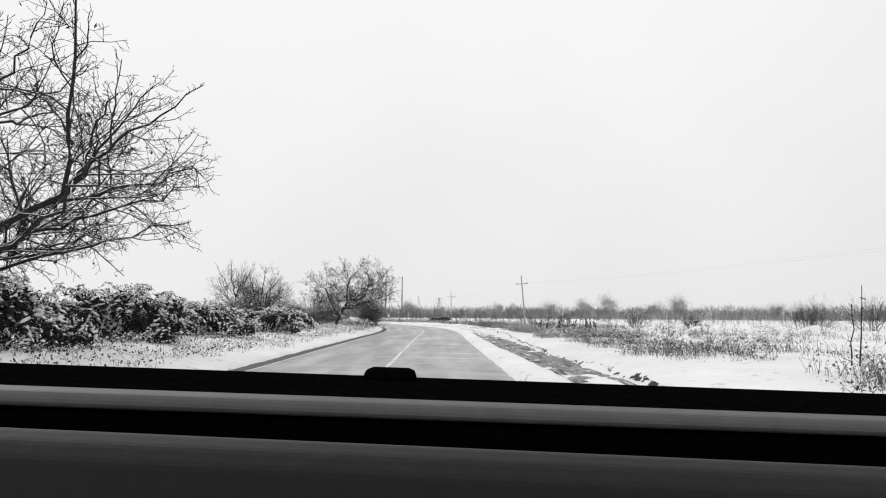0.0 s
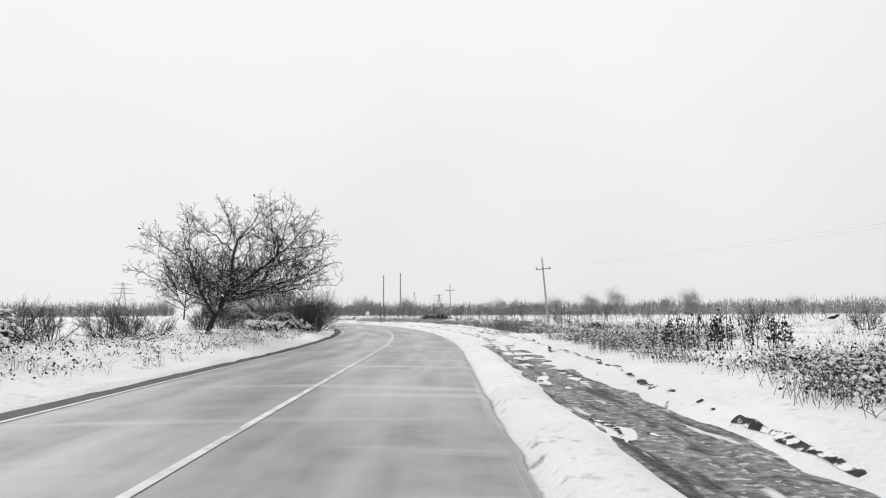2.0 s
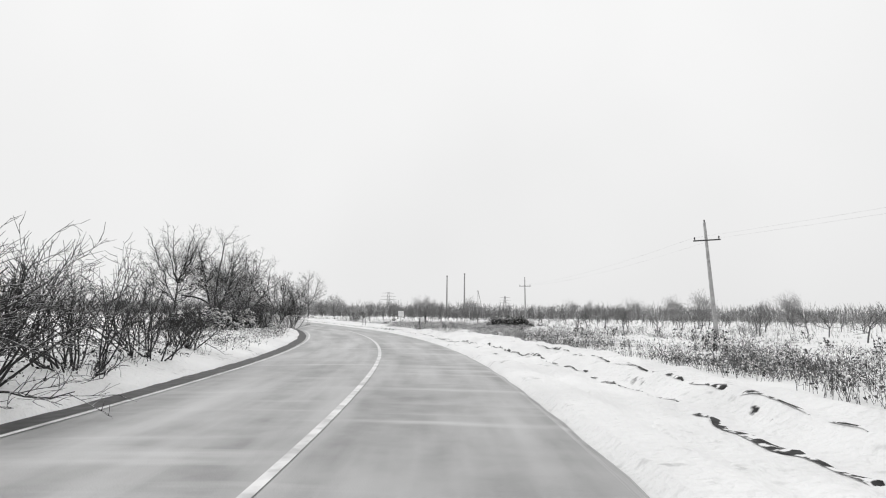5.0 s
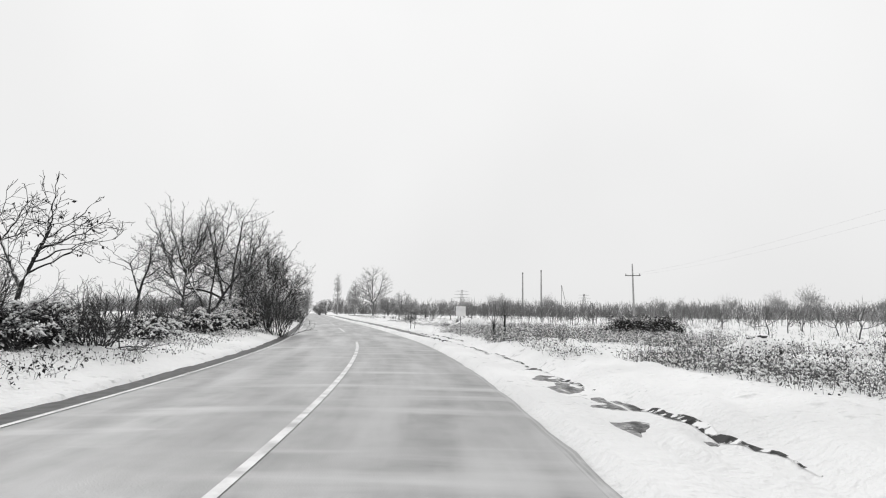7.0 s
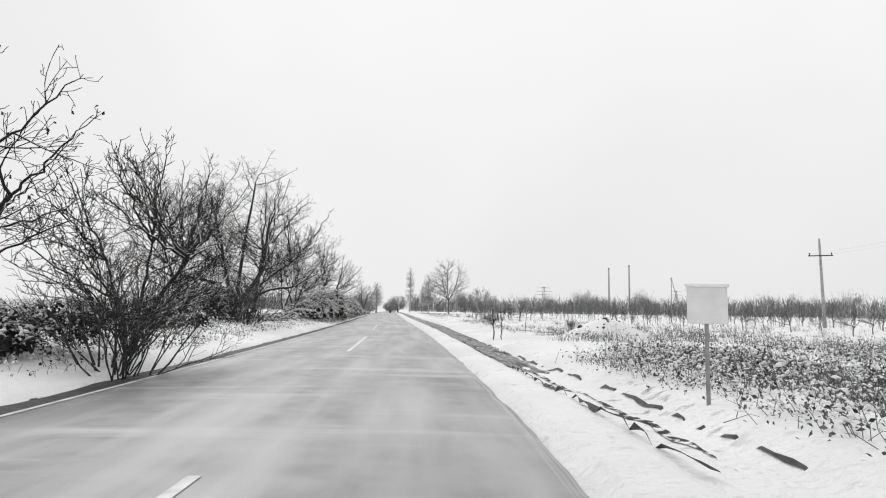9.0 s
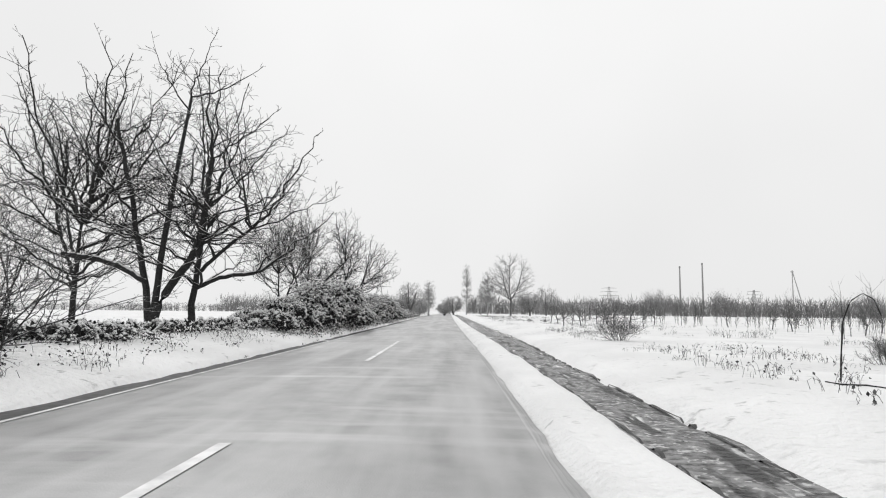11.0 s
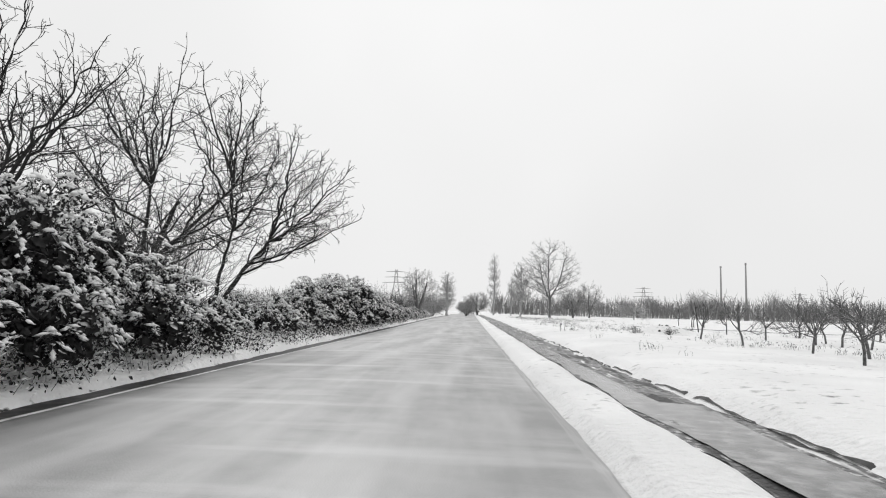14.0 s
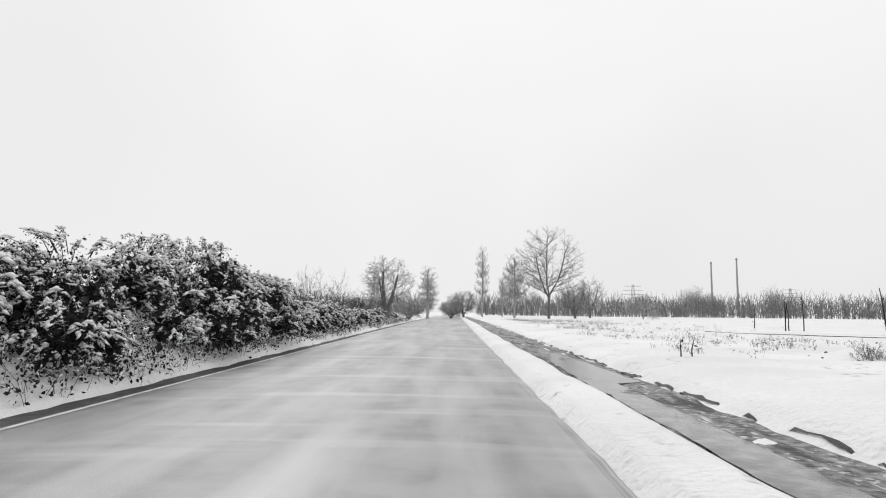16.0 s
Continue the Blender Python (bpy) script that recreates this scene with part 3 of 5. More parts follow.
def sprout(lines, radii, gap, start, angle, share, least, thick, k, up, wobble, nr, crown=None, seed=0, most=9.0):
    """Side shoots all along the given stems. Returns their lines and radii."""
    seg = np.linalg.norm(np.diff(lines, axis=1), axis=2)
    long = seg.sum(1)
    count = np.maximum(1, np.round(long * (1 - start) / gap)).astype(int)
    of = np.repeat(np.arange(len(lines)), count)
    j = np.arange(len(of)) - np.repeat(np.cumsum(count) - count, count)
    f = np.clip(start + (1 - start) * (j + nr.uniform(0.1, 0.95, len(of))) / count[of], 0, 0.995)
    kk = lines.shape[1]
    i = np.minimum((f * (kk - 1)).astype(int), kk - 2)
    w = (f * (kk - 1) - i)[:, None]
    p = lines[of, i] * (1 - w) + lines[of, i + 1] * w
    r0 = radii[of, i] * (1 - w[:, 0]) + radii[of, i + 1] * w[:, 0]
    t = unit(lines[of, i + 1] - lines[of, i])
    side = unit(np.cross(t, np.array([0.0, 0.0, 1.0]) + 0.3 * nr.normal(size=t.shape)))
    side *= np.where((j + of) % 2 == 0, 1.0, -1.0)[:, None]
    roll = nr.normal(0, 0.9, len(of))[:, None]
    side = unit(side * np.cos(roll) + np.cross(t, side) * np.sin(roll) + [0, 0, 0.12])
    a = np.radians(nr.uniform(*angle, len(of)))[:, None]
    d = unit(t * np.cos(a) + side * np.sin(a))
    l = np.minimum((share * (1 - f) * long[of] + least) * nr.uniform(0.6, 1.25, len(of)), most)
    if crown is not None:
        edge = nr.uniform(0.9, 1.06, len(of))
        for _ in range(6):
            out = depth_in(p + d * l[:, None], crown, seed) > edge
            l = np.where(out, np.maximum(l * 0.72, 0.12), l)
    step = (l / (k - 1))[:, None]
    made = [p]
    bend = nr.normal(0, wobble, d.shape)
    for _ in range(k - 1):
        d = unit(d + bend * 0.5 + nr.normal(0, wobble, d.shape) + [0, 0, up])
        p = p + d * step
        made.append(p)
    base = np.minimum(r0 * 0.8, thick[0] + thick[1] * l)
    return np.stack(made, 1), np.maximum(base[:, None] * np.linspace(1, 0.35, k)[None], thick[0])


def smooth_line(line, k, nr, shake):
    """k places along a line, with its corners rounded and a little crookedness."""
    line = np.array([tuple(q) for q in line], float)
    for _ in range(2):
        cut = [line[:1]] + [np.stack([a * 0.75 + b * 0.25, a * 0.25 + b * 0.75]) for a, b in zip(line, line[1:])] + [line[-1:]]
        line = np.concatenate(cut)
    at = np.concatenate([[0], np.cumsum(np.linalg.norm(np.diff(line, axis=0), axis=1))])
    u = np.linspace(0, at[-1], k)
    out = np.stack([np.interp(u, at, line[:, i]) for i in range(3)], 1)
    out[1:] += nr.normal(0, shake * at[-1] / k, out[1:].shape)
    return out


def bare_tree(x, y, stems, crown, seed, label, limbs=18, reach=0.95, bend=0.10, r_max=0.15, r_twig=0.0075, fine=1.0, up=0.03, leaves=0, bark=None, twig=None,
              name="tree", category="tree", crook=0.16):
    """A leafless tree: trunks, limbs that fan out into the crown, and three orders of shoots. fine: how closely the shoots stand."""
    nr = np.random.default_rng(seed)
    trunk, crown_t = Tubes(), Tubes()
    rise_to = max(q[-1][2] for q in stems)
    for n, line in enumerate(stems):
        p = smooth_line(line, 12, nr, 0.05)
        r = r_max * (1 - 0.62 * p[:, 2] / rise_to) * (1.0 if n == 0 else 0.8)
        r[0] *= 1.25 if p[0, 2] < 0.05 else 1.0
        trunk.add_many(p[None], np.maximum(r, r_twig * 2)[None], 8)
    main = np.stack([smooth_line(q, 12, nr, crook) for q in limbs_of(stems, crown, limbs, reach, bend, seed + 7)] + [smooth_line(q[-2:], 12, nr, crook) for q in stems])
    long = np.linalg.norm(np.diff(main, axis=1), axis=2).sum(1)
    r = np.minimum(r_max * 0.55, 0.008 + 0.0095 * long)[:, None] * np.linspace(1, 0.22, 12)[None]
    r = np.maximum(r, r_twig)
    trunk.add_many(main[:-len(stems)], r[:-len(stems)], 6)
    two, r2 = sprout(main, r, 0.36 / fine, 0.14, (32, 72), 0.50, 0.55, (r_twig, 0.0075), 7, up, 0.15, nr, crown, seed)
    tips, tr = sprout(main, r, 3.0, 0.8, (5, 25), 0.3, 0.9, (r_twig, 0.006), 7, up, 0.10, nr, crown, seed)
    two, r2 = np.concatenate([two, tips]), np.concatenate([r2, tr])
    three, r3 = sprout(two, r2, 0.25 / fine, 0.12, (32, 75), 0.50, 0.26, (r_twig * 0.9, 0.006), 4, up * 1.3, 0.20, nr, crown, seed, 1.6)
    four, r4 = sprout(three, r3, 0.16 / fine, 0.12, (28, 75), 0.42, 0.13, (r_twig * 0.75, 0.003), 3, up, 0.20, nr, None, seed, 0.55)
    trunk.add_many(two, r2, 4)
    crown_t.add_many(three, r3, 3)
    crown_t.add_many(four, r4, 3)
    ob = new(name)
    ob.location = (x, y, ground_at(x, y) - 0.12)
    part("trunk", trunk.mesh("trunk", bark or BARK), ob)
    part("crown", crown_t.mesh("crown", twig or TWIG), ob, "bare twigs with a little snow on them")
    if leaves:
        ends = four[:, -1]
        pick = ends[nr.choice(len(ends), min(leaves, len(ends)), replace=False)]
        v, f = leaf_arrays(pick, nr.uniform(0.07, 0.13, len(pick)), nr, 1.2)
        tagged(part("foliage", np_mesh("foliage", v, f, DEADLEAF), ob, "few dark withered leaves left on the twigs"), kind="stuff")
    return tagged(ob, label, category)


def shrub(x, y, height, spread, count, seed, label, scale=1.0, group="", mat=None, r=0.020):
    rng = random.Random(seed)
    stems, twigs = Tubes(), Tubes()
    for _ in range(count):
        a, tilt = rng.uniform(0, 2 * math.pi), abs(rng.gauss(0, spread))
        d = Vector((math.cos(a) * math.sin(tilt), math.sin(a) * math.sin(tilt), math.cos(tilt)))
        off = rng.uniform(0, 0.3) * height
        grow([stems, twigs], Vector((math.cos(a) * off, math.sin(a) * off, 0)), d, height * rng.uniform(0.6, 1.0), r, 0, SHRUBS if r > 0.015 else spec_of(SHRUBS, rmin=0.003, rmax=[0.006, 0.004]), rng)
    ob = new("shrub")
    ob.location = (x, y, ground_at(x, y) - 0.06)
    ob.scale = (scale, scale, scale)
    tagged(part("main_growth", stems.mesh("main_growth", mat or SHRUB), ob), kind="stuff")
    tagged(part("twig_mass", twigs.mesh("twig_mass", mat or SHRUB), ob), kind="stuff")
    return tagged(ob, label, "shrub", group)


def bramble(x, y, size, seed, label, leaves=7000, group="", turn=0.0, pads=1.0, leaf=(0.035, 0.085)):
    """A snowed-in thicket: dark leaves inside, and arching sprays with snow lying along them."""
    nr = np.random.default_rng(seed)
    rng = random.Random(seed)
    sx, sy, sz = size
    lobes = [(nr.uniform(-0.6, 0.6) * sx, nr.uniform(-0.7, 0.7) * sy, nr.uniform(0.3, 0.62) * sz, nr.uniform(0.28, 0.48)) for _ in range(11)]
    lobes += [(nr.choice((-1, 1)) * nr.uniform(0.55, 0.85) * sx, nr.uniform(-0.85, 0.85) * sy, nr.uniform(0.12, 0.26) * sz, nr.uniform(0.22, 0.32)) for _ in range(7)]
    lobes.append((0, 0, 0.35 * sz, 0.70))
    total = sum(q[3] ** 2 for q in lobes)
    pts, caps, ways, stems = [], [], [], Tubes()
    for lx, ly, lz, lr in lobes:
        at, form = np.array([lx, ly, lz]), np.array([sx, sy, sz * 0.8])
        n = int(leaves * 0.36 * lr ** 2 / total)
        d = nr.normal(size=(n, 3))
        d /= np.linalg.norm(d, axis=1, keepdims=True)
        pts.append(at + d * (lr * nr.uniform(0.4, 0.97, n) ** 0.4)[:, None] * form)
        for _ in range(int(leaves / 21 * lr ** 2 / total) + 1):
            d = nr.normal(size=3) + [0, 0, 0.25]
            d /= np.linalg.norm(d)
            a = at + d * lr * 0.72 * form
            side = nr.normal(size=3) * [1, 1, 0.25]
            side /= np.linalg.norm(side)
            out = d * form / form.max()
            l = nr.uniform(0.35, 0.8)
            w = np.linspace(0, 1, 4)[:, None]
            line = a + w * (out * lr * 0.34 * form.max() + side * l * 0.55) + [0, 0, 1] * (0.42 * l * w * (1 - w) * 2 - 0.28 * l * w ** 2)
            line[:, 2] = np.maximum(line[:, 2], 0.03)
            stems.add([tuple(q) for q in line], [0.010, 0.008, 0.006, 0.004], 3)
            m = nr.integers(9, 15)
            f = nr.uniform(0.2, 1.0, m) * 2.99
            k = f.astype(int)
            on = line[k] + (line[k + 1] - line[k]) * (f - k)[:, None]
            pts.append(on + nr.normal(size=(m, 3)) * 0.035 - [0, 0, 0.03])
            snow = nr.random(m) < 0.82 * pads
            caps.append((on + nr.normal(size=(m, 3)) * 0.02 + [0, 0, 0.02])[snow])
            ways.append((line[k + 1] - line[k])[snow])
    pts, caps, ways = np.concatenate(pts), np.concatenate(caps), np.concatenate(ways)
    pts = pts[pts[:, 2] > 0.02]
    inner = []
    for lx, ly, lz, lr in lobes:
        d = unit(nr.normal(size=(int(leaves * 0.04 * lr), 3)))
        inner.append(np.array([lx, ly, lz]) + d * (lr * nr.uniform(0.1, 0.62, len(d)))[:, None] * [sx, sy, sz * 0.8])
    inner = np.concatenate(inner)
    inner = inner[inner[:, 2] > 0.1]
    drift = np.array([noise.noise(Vector(q) * 1.9 + Vector((seed, 0, 0))) for q in caps])
    keep = (caps[:, 2] > 0.08 + 0.10 * sz * nr.random(len(caps))) & (drift > -0.08 - 0.2 * pads - 0.3 * nr.random(len(caps)))
    caps, ways = caps[keep], ways[keep]
    v, f = leaf_arrays(np.concatenate([pts, inner]), np.concatenate([nr.uniform(*leaf, len(pts)), nr.uniform(0.12, 0.26, len(inner))]), nr, 0.4)
    ob = new("bramble_bush")
    ob.location = (x, y, ground_at(x, y) - 0.05)
    ob.rotation_euler = (0, 0, radians(turn))
    tagged(part("foliage", np_mesh("foliage", v, f, LEAF), ob, "small dark leaves under the snow"), kind="stuff")
    tagged(part("stem_tangle", stems.mesh("stem_tangle", SHRUB), ob), kind="stuff")
    if len(caps):
        tagged(part("snow_cap", pad_mesh("snow_cap", caps, nr.uniform(0.024, 0.060 + 0.02 * pads, len(caps)), nr, CLUMP, ways), ob, "pillows of fresh snow lying along the shoots"), kind="stuff")
    return tagged(ob, label, "bush", group)


# ---- roadside trees, from the start of the drive onwards; stems and crowns are given from each tree's foot ----
bare_tree(-10.9, 13.2, [[(0, 0, 0), (0.1, 0, 1.6), (0.3, 0.2, 3.2), (0.2, 0.3, 5.0)], [(0.1, 0, 1.6), (1.3, 0.1, 2.8), (2.6, 0, 3.4)], [(0.1, 0, 1.4), (-1.2, 0.3, 3.0)]],
          ((0.3, 0, 3.9), (5.8, 5.3, 4.6), 2.4), 11, "large bare roadside tree with a few withered leaves", 34, 0.98, 0.04, leaves=500, up=0.02, r_twig=0.0068, fine=1.05)
bare_tree(-8.7, 50.0, [[(0, 0, 0), (0.25, 0, 0.9), (0.9, 0.1, 1.9)], [(0.9, 0.1, 1.9), (0.8, 0.2, 2.9), (1.0, 0.3, 3.9)], [(0.9, 0.1, 1.9), (1.8, 0.0, 2.5), (2.6, 0.2, 3.2)], [(0.25, 0, 0.9), (-0.5, 0.2, 2.0), (-0.9, 0.3, 3.0)]],
          ((1.25, -0.1, 2.65), (4.2, 3.0, 3.3), 1.35), 23, "wide-crowned bare tree with a forked trunk beside the road", 36, 0.95, 0.10, leaves=260, r_twig=0.0082, r_max=0.13, fine=1.25)
bare_tree(-17.8, 92.2, [[(0, 0, 0), (0.2, 0, 1.4), (0.9, 0, 2.6)], [(0.2, 0, 1.4), (-0.7, 0.2, 2.6)]],
          ((0.1, 0.2, 3.0), (2.5, 1.7, 1.3), 1.0), 31, "small bare tree with a flat spreading crown in the hedge", 14, leaves=80, r_max=0.08)
bare_tree(-19.8, 99.0, [[(0, 0, 0), (0.1, 0, 1.5), (0.5, 0, 2.6)], [(0.1, 0, 1.5), (-0.5, 0.2, 2.6)]],
          ((0.5, 0, 2.9), (1.7, 1.4, 0.9), 0.7), 33, "small crooked bare tree standing in the hedge", 9, r_max=0.07)
bare_tree(-22.6, 107.6, [[(0, 0, 0), (0.5, 0.2, 1.4), (1.5, 0.4, 2.8)], [(0, 0, 0), (-0.4, 0, 1.4), (-1.4, 0.1, 2.6)], [(0, 0, 0), (0.0, 0.3, 2.0), (0.1, 0.4, 3.4)]],
          ((0.3, 0, 3.2), (3.1, 2.6, 3.3), 1.7), 37, "bare multi-stemmed tree with snow on its branches", 18, 0.95, 0.06, leaves=120, r_max=0.085, fine=0.8, r_twig=0.008)
bare_tree(-20.9, 110.6, [[(0, 0, 0), (0.4, 0.2, 1.2), (1.1, 0.4, 2.2)], [(0, 0, 0), (-0.4, 0, 1.3), (-0.9, 0.1, 2.2)], [(0, 0, 0), (0.0, 0.3, 1.4), (0.1, 0.4, 2.6)], [(0, 0, 0), (0.3, -0.5, 1.2)]],
          ((0.1, 0, 2.2), (2.7, 2.6, 2.7), 1.9), 41, "dense rounded bare tree growing out of a thicket", 28, 0.95, 0.04, r_max=0.07, fine=1.15, up=0.10)
bare_tree(-41.0, 141.2, [[(0, 0, 0), (0.05, 0, 1.6), (0.3, 0.1, 3.2), (0.4, 0.2, 5.4)], [(0.2, 0.05, 2.4), (1.4, 0.2, 3.4), (3.0, 0.4, 4.4)], [(0.05, 0, 1.7), (1.2, 0.5, 2.3), (2.6, 1.2, 2.5)]],
          ((1.1, 0.3, 5.2), (6.3, 5.2, 6.0), 3.9), 43, "tall bare tree with a straight dark trunk in the snow", 30, 0.97, 0.10, r_twig=0.0085, r_max=0.17, fine=0.62)
bare_tree(-41.6, 139.5, [[(0, 0, 0), (0.5, 0.3, 1.5), (1.6, 0.8, 3.2), (2.4, 1.2, 5.0)], [(1.6, 0.8, 3.2), (2.0, 0.9, 5.0), (2.2, 1.0, 7.5)], [(0, 0, 0), (0.2, 0.2, 2.5), (0.2, 0.5, 5.5), (0.7, 0.7, 8.0), (0.8, 0.9, 10.5)], [(0, 0, 0), (-0.5, 0, 2.2), (-1.1, -0.2, 4.5), (-1.5, -0.4, 7.0), (-2.2, -0.6, 9.5)], [(-0.4, 0, 2.0), (-1.8, -0.7, 2.9), (-3.8, -1.6, 3.2)]],
          ((0.6, 0.3, 6.1), (7.2, 5.6, 7.5), 4.4), 47, "tall bare tree with leaning forked trunks", 30, 0.97, 0.08, r_twig=0.0088, r_max=0.20, fine=0.62)
bare_tree(-47.4, 139.8, [[(0, 0, 0), (0.1, 0, 2.5), (0.3, 0, 5.0)], [(0.1, 0, 2.2), (-1.2, 0, 4.5)]],
          ((0.3, 0, 6.4), (7.0, 6.2, 8.6), 5.2), 48, "tall bare tree with a dark trunk behind the others", 28, 0.97, 0.08, r_twig=0.0092, r_max=0.16, fine=0.64)
bare_tree(-50.1, 165.4, [[(0, 0, 0), (0.6, 0.3, 1.5), (1.8, 0.9, 3.2)], [(0, 0, 0), (0.1, 0.2, 1.8), (0.5, 0.4, 3.6)]],
          ((1.7, 1.0, 4.3), (3.8, 3.3, 3.7), 1.9), 53, "bare leaning tree with snow along its limbs", 24, 0.97, 0.10, r_twig=0.0082, r_max=0.12, fine=0.76)
bare_tree(-52.6, 164.2, [[(0, 0, 0), (0.3, 0.1, 2.2), (1.2, 0.6, 4.6)], [(0, 0, 0), (-0.1, 0.2, 2.4), (0.0, 0.3, 5.2)], [(0, 0, 0), (-0.6, -0.2, 2.2), (-1.2, -0.4, 4.6)], [(0.3, 0.1, 2.2), (1.8, 0.9, 3.8), (3.0, 1.5, 5.2)]],
          ((0.7, 0.4, 5.6), (4.7, 4.5, 5.0), 3.6), 57, "tall bare tree with several stems and snow along the limbs", 38, 0.97, 0.06, r_twig=0.009, r_max=0.15, fine=0.72)
bare_tree(-49.2, 156.9, [[(0, 0, 0), (0.3, 0.1, 1.6), (0.9, 0.3, 3.2)], [(0, 0, 0), (-0.3, 0.1, 1.8), (-0.5, 0.2, 3.6)]],
          ((0.3, 0.2, 4.4), (4.2, 3.9, 4.8), 2.6), 59, "tall bare tree with two dark stems behind the thicket", 24, 0.97, 0.06, r_twig=0.0085, r_max=0.11, fine=0.8, up=0.09)

# bare shrubs along the left side, then two snowy ones in the right-hand field
for k, (x, y, h, n) in enumerate([(-7.3, 62.2, 2.6, 40), (-7.7, 64.6, 2.1, 26), (-8.0, 67.4, 2.0, 18), (-8.4, 70.2, 1.8, 16), (-9.2, 73.2, 1.5, 14),
                                  (-10.6, 20.0, 1.5, 24), (-11.0, 30.0, 1.5, 26), (-11.5, 38.0, 1.8, 26), (-15.5, 89.0, 2.0, 22), (-15.0, 92.0, 1.6, 20),
                                  (-18.0, 98.0, 1.3, 18), (-21.5, 105.0, 1.7, 20), (-19.4, 109.0, 2.4, 26), (-30.4, 126.6, 3.0, 22), (-29.2, 125.0, 2.7, 22), (-45.6, 158.5, 3.2, 26), (-47.6, 161.0, 3.6, 28), (-60.5, 193.0, 2.8, 22), (-72.0, 214.0, 2.4, 20),
                                  (33.2, 57.0, 2.9, 22), (38.5, 64.0, 2.6, 20), (42.0, 61.0, 3.2, 24), (24.0, 60.0, 1.3, 14), (19.5, 63.0, 1.5, 14)]):
    shrub(x, y, h, 0.62, n + 6, 100 + k, "bare tangled shrub dusted with snow", group="hedge shrubs")

g = random.Random(61)
for k, (y0, y1, d0, n, h0, h1) in enumerate([(10, 34, -8.4, 12, 0.8, 1.3), (34, 49, -7.8, 18, 0.9, 1.3), (54, 63, -7.8, 9, 1.0, 1.4), (82, 100, -8.0, 9, 1.0, 1.5)]):
    for j in range(n):
        x, y = beside(y0 + (y1 - y0) * (j + g.random()) / n, d0 - abs(g.gauss(0, 0.9)))
        shrub(x, y, g.uniform(h0, h1), 0.75, 15, 1500 + 40 * k + j, "tangle of dark arching canes dusted with snow", group="cane brush", r=0.014)

# snowed-in thickets along the left side: y, distance from the road's middle, half sizes, leaves
for k, (y, d, sx, sy, sz, n) in enumerate([(14, -8.2, 1.9, 2.6, 1.7, 6500), (19, -7.8, 1.7, 2.6, 1.9, 6500), (25, -7.4, 1.6, 2.8, 1.4, 6000), (31, -7.0, 1.5, 2.4, 1.3, 5500), (37, -7.4, 1.5, 2.6, 1.3, 5000),
                                           (58, -6.4, 1.0, 2.4, 0.45, 2600), (63, -5.6, 0.9, 2.6, 0.5, 2600), (86, -7.6, 1.5, 2.2, 1.0, 4500), (92, -7.4, 1.6, 2.4, 1.0, 5000), (98, -6.6, 1.4, 2.4, 0.55, 4000), (104, -6.2, 1.3, 2.6, 0.9, 4500), (110, -5.8, 1.2, 2.8, 1.0, 4500),
                                           (121, -7.6, 1.7, 2.2, 1.2, 5000), (126, -8.6, 1.5, 2.0, 1.1, 4500), (129.5, -8.0, 1.7, 2.0, 2.1, 8000), (132.5, -8.8, 1.3, 1.7, 0.6, 3000), (132.8, -6.6, 1.3, 1.6, 0.40, 2200), (135.0, -8.2, 1.3, 1.6, 0.36, 2000), (137.2, -6.8, 1.2, 1.5, 0.34, 1800), (141, -6.6, 1.3, 2.0, 0.42, 2500)]):
    x, yy = beside(y, d)
    bramble(x, yy, (sx, sy, sz), 200 + k, "low thicket of brambles with snow on its leaves", n, "thickets", 15)
for k, (y, d, sx, sy, sz, n) in enumerate([(144, -6.1, 1.5, 1.8, 0.8, 4500), (147, -5.9, 1.8, 2.0, 1.6, 7500), (150, -5.6, 1.9, 2.3, 2.6, 11500), (153.5, -5.5, 2.0, 2.3, 3.1, 13000), (157, -5.4, 2.0, 2.2, 2.9, 12000), (160, -5.5, 1.7, 1.8, 2.0, 8000),
                                           (164, -6.0, 1.5, 2.0, 1.1, 5500), (168, -5.9, 1.6, 2.2, 1.3, 6500), (172, -5.7, 1.8, 2.4, 1.8, 8000), (176.5, -5.6, 1.9, 2.5, 2.6, 11000), (181, -5.5, 2.0, 2.5, 3.1, 12000), (185, -5.3, 1.9, 2.2, 2.3, 9000),
                                           (189.5, -5.4, 1.7, 2.4, 1.5, 6500), (194, -5.4, 1.6, 2.6, 1.45, 6000), (199, -5.4, 1.4, 2.4, 0.9, 4000), (206, -5.5, 1.6, 3.2, 1.1, 4500), (215, -5.8, 1.6, 3.4, 1.0, 4000), (226, -6.0, 1.6, 3.4, 1.2, 3500)]):
    x, yy = beside(y, d + 0.35)
    bramble(x, yy, (sx, sy, sz), 230 + k, "tall bramble thicket thickly covered with fresh snow", n, "thickets", 25, 1.22)


